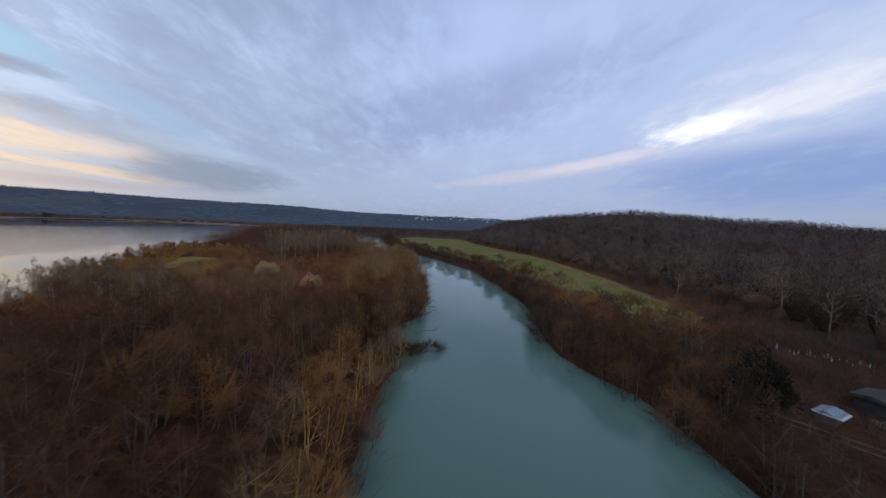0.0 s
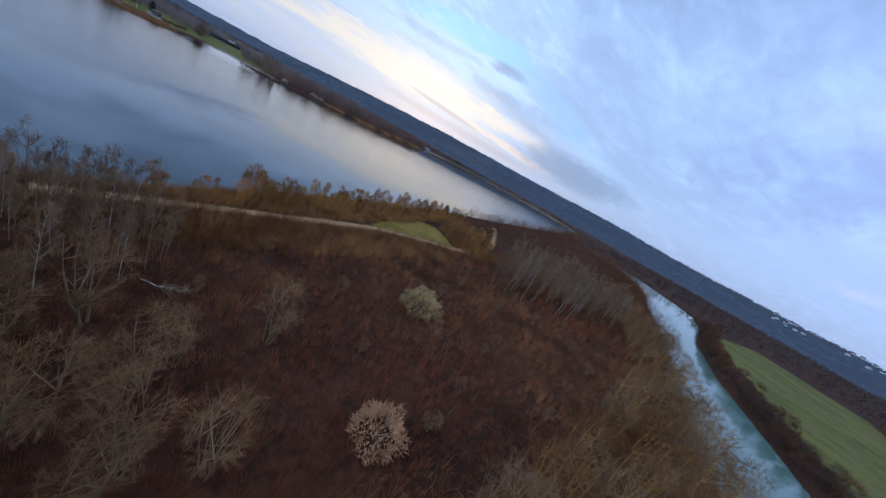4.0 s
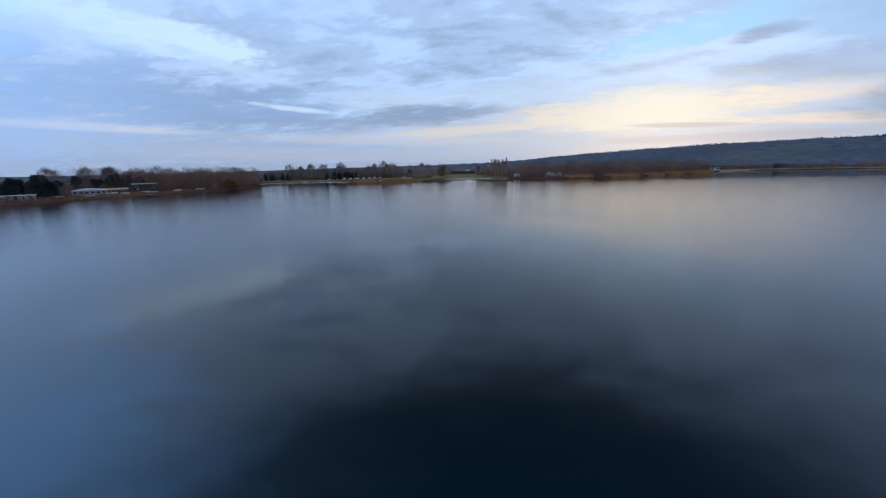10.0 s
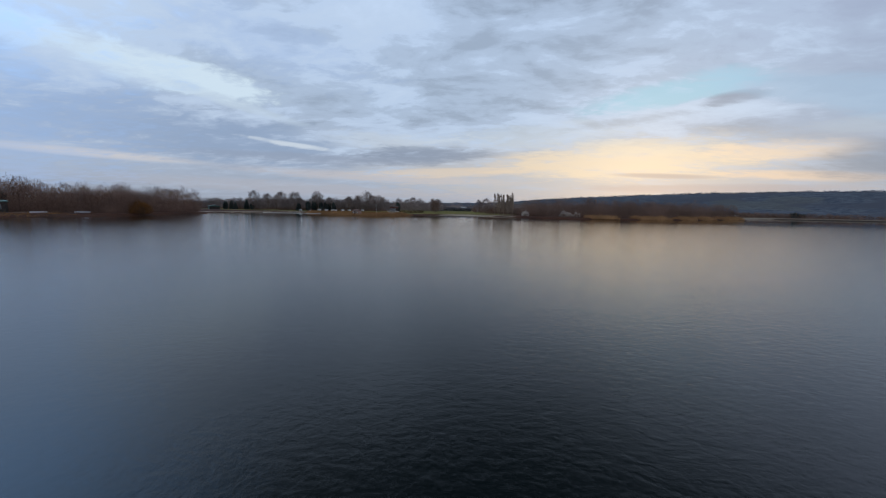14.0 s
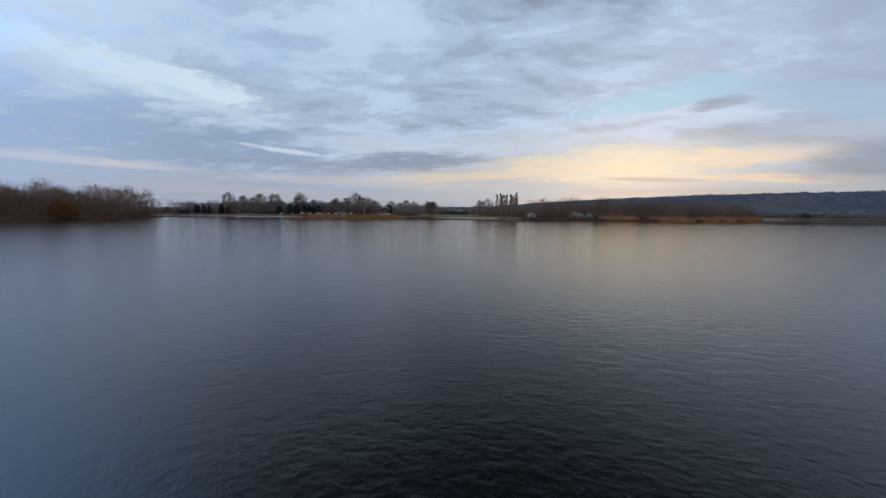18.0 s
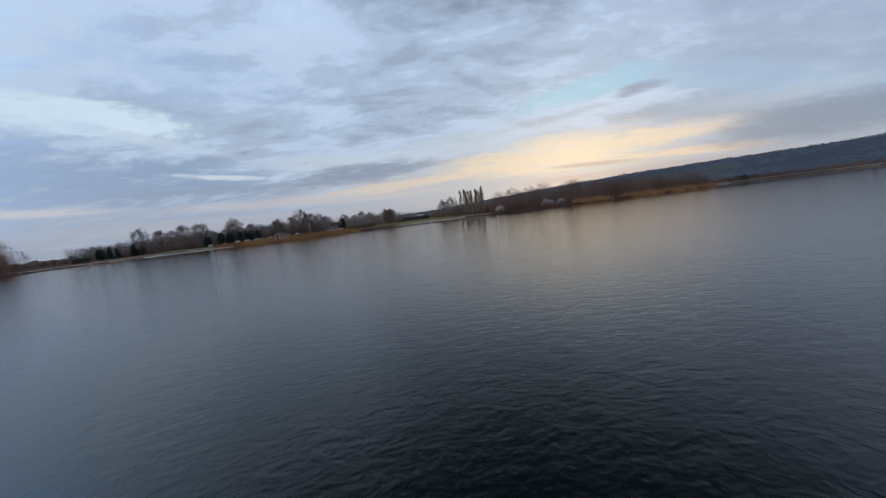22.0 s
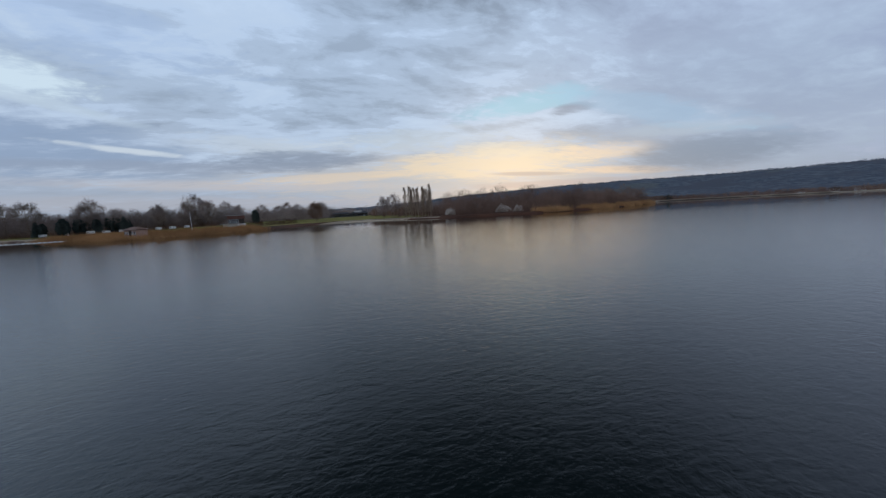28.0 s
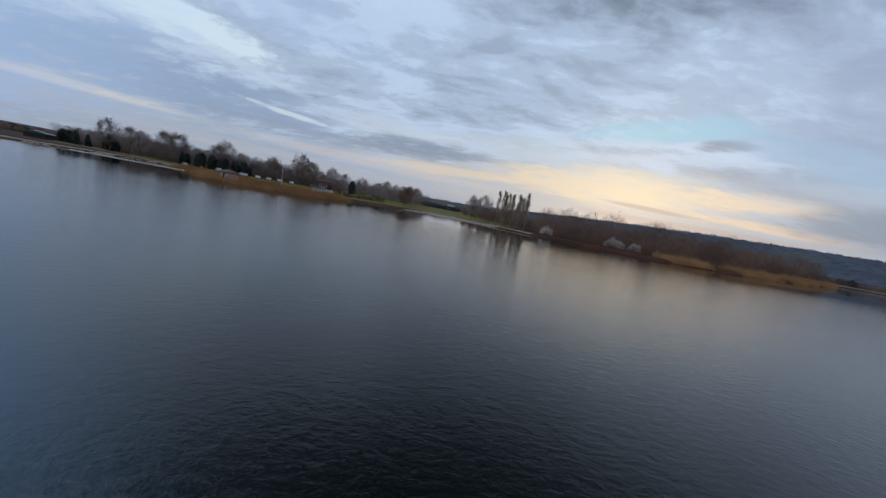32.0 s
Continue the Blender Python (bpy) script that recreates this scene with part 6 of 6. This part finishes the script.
for k in range(9):
    t = k / 8
    w = 0.08 + 0.75 * math.sin(math.pi * (0.1 + 0.8 * t))
    sec.append([bm.verts.new((-2.3 + 4.6 * t, y * w, z)) for y, z in ((-1, 0.02), (-0.8, 0.42), (-0.3, 0.66), (0, 0.70), (0.3, 0.66), (0.8, 0.42), (1, 0.02))])
for u, v in zip(sec, sec[1:]):
    for j in range(6):
        bm.faces.new((u[j], u[j + 1], v[j + 1], v[j]))
bm.faces.new(sec[0])
bm.faces.new(sec[-1][::-1])
part("hull", bm, M_ROOFTILE, rowing)
part("keel", block(-2.2, 2.2, -0.04, 0.04, 0.69, 0.78), M_TIMBER, rowing)
at_place(rowing, -258, -121, 70)
for k, (x, y) in enumerate(spots[1:]):
    size = rng.uniform(0.6, 1.15)
    copy_thing(rowing if k % 5 in (1, 2, 4) else dinghy, pose(x + rng.uniform(-1.5, 1.5), y - (3.5 * (k % 3)), float(lie(x, y - 3.5 * (k % 3))), 0, 0, rng.uniform(0, 180)) @ Matrix.Diagonal((size, size, size, 1)))
jetty = tagged(new("jetty"), "grey plank jetty reaching into the lake at the boatyard", "jetty")
for k in range(24):
    part("plank", block(-0.9, 0.9, k * 0.5, k * 0.5 + 0.44, 0.52, 0.58), M_RUST, jetty)
for k in range(5):
    for x in (-0.75, 0.75):
        part("pile", tube([(x, 0.4 + k * 2.7, -1.5), (x, 0.4 + k * 2.7, 0.51)], [0.09, 0.08], 7), M_TIMBER, jetty)
jetty.matrix_basis = pose(-281, -103, 0, 0, 0, -30)
mass_trees("boatyard_scrub", "brown scrub along the boatyard's shore", scatter([(-200, -112), (-256, -108), (-262, -116), (-200, -124)], 2.4, 95, 160, keep=dry(0.5)), (1.6, 3.4), 60, M_BROWNWOOD, 96, 0.04, 0.45, "scrub")
brush("boatyard_bank", "rough brown bank below the boatyard", scatter([(-190, -106), (-250, -100), (-306, -94), (-306, -106), (-262, -122), (-190, -126)], 1.6, 171, 1400, keep=lambda x, y: dry(0.2)(x, y) & (np.mod(x + 0.6 * y, 17) < 12)), 14, 1.1, 0.9, 0.03, M_BRUSH_TAN, 172)
mass_trees("boatyard_trees", "bare trees behind the boatyard", scatter([(-190, -130), (-240, -132), (-300, -160), (-300, -200), (-160, -220), (-120, -120)], 9.0, 97, 200, keep=dry(3.0)), (5, 9), 90, M_PARKTWIG, 98, 0.07, 0.40, "woods")

# caravans among the park trees, a boom afloat off the beach
van = tagged(new("caravan"), "white caravan parked under bare trees", "caravan", "caravans in the park")
part("body", block(-2.4, 2.4, -1.1, 1.1, 0.5, 2.6, 0.18), M_WHITE, van)
w = part("window", block(-1.6, -0.4, -1.16, -1.09, 1.5, 2.1), M_METAL, van)
part("pane", block(-1.55, -0.45, -1.18, -1.14, 1.55, 2.05), M_PANE, w)
part("door", block(0.6, 1.3, -1.14, -1.09, 0.6, 2.3), M_WHITE, van)
for x in (-0.6, 0.6):
    for y in (-0.95, 0.95):
        t = part("wheel", tube([(x, y - 0.1, 0.32), (x, y + 0.1, 0.32)], [0.32, 0.32], 12), M_TIMBER, van)
        part("rim", tube([(x, y - 0.12, 0.32), (x, y + 0.12, 0.32)], [0.18, 0.18], 10), M_METAL, t)
spots = [(-494, -78), (-490, -86), (-492, -70), (-495, -62), (-498, -56), (-500, -50), (-502, -44), (-505, -38), (-488, -94), (-498, -66)]
stand(van, *spots[0], 60, 0.8)
for x, y in spots[1:]:
    copy_thing(van, pose(x, y, float(lie(x, y)), 0, 0, rng.uniform(30, 100)) @ Matrix.Diagonal((0.8, 0.8, 0.8, 1)))
boom = tagged(new("floating_boom"), "pale line of floats closing off the bathing water", "boom")
for k in range(40):
    part("float", tube([(k * 1.5, 0, -0.04), (k * 1.5 + 0.5, 0.02, 0.06), (k * 1.5 + 1.3, 0, -0.04)], [0.16, 0.26, 0.16], 8), M_WHITEWALL, boom)
boom.matrix_basis = pose(-432, -96, 0.02, 0, 0, 98)

# houses of the far village, and one by the north shore
cottages = [house("village_house", "white-walled village house with dark roof on the hill", 9 + k, 8, 5.4, 3.0, M_WHITEWALL, M_ROOFTILE if k % 2 else M_SLATE, 4, True, category="house", group="houses of the hill village") for k in range(3)]
rng2 = np.random.default_rng(77)
pts = []
for k in range(34):
    a, r = math.radians(rng2.uniform(-9, 7)), rng2.uniform(1500, 1780)
    pts.append((-math.sin(a) * r, math.cos(a) * r))
plant_out(cottages, np.array(pts), 78, (0.7, 1.05))
north_house = house("shore_house", "pale house with slate roof near the north shore", 12, 8, 4.5, 3.0, M_WHITEWALL, M_SLATE, 4, True, category="house")
at_place(north_house, -652, 436, 120)
for x, y, a in ((-632, 762, 150), (-600, 778, 165), (-572, 772, 150), (-540, 790, 175)):
    copy_thing(north_house, pose(x, y, float(lie(x, y)), 0, 0, a) @ Matrix.Diagonal((0.8, 0.8, 0.9, 1)))
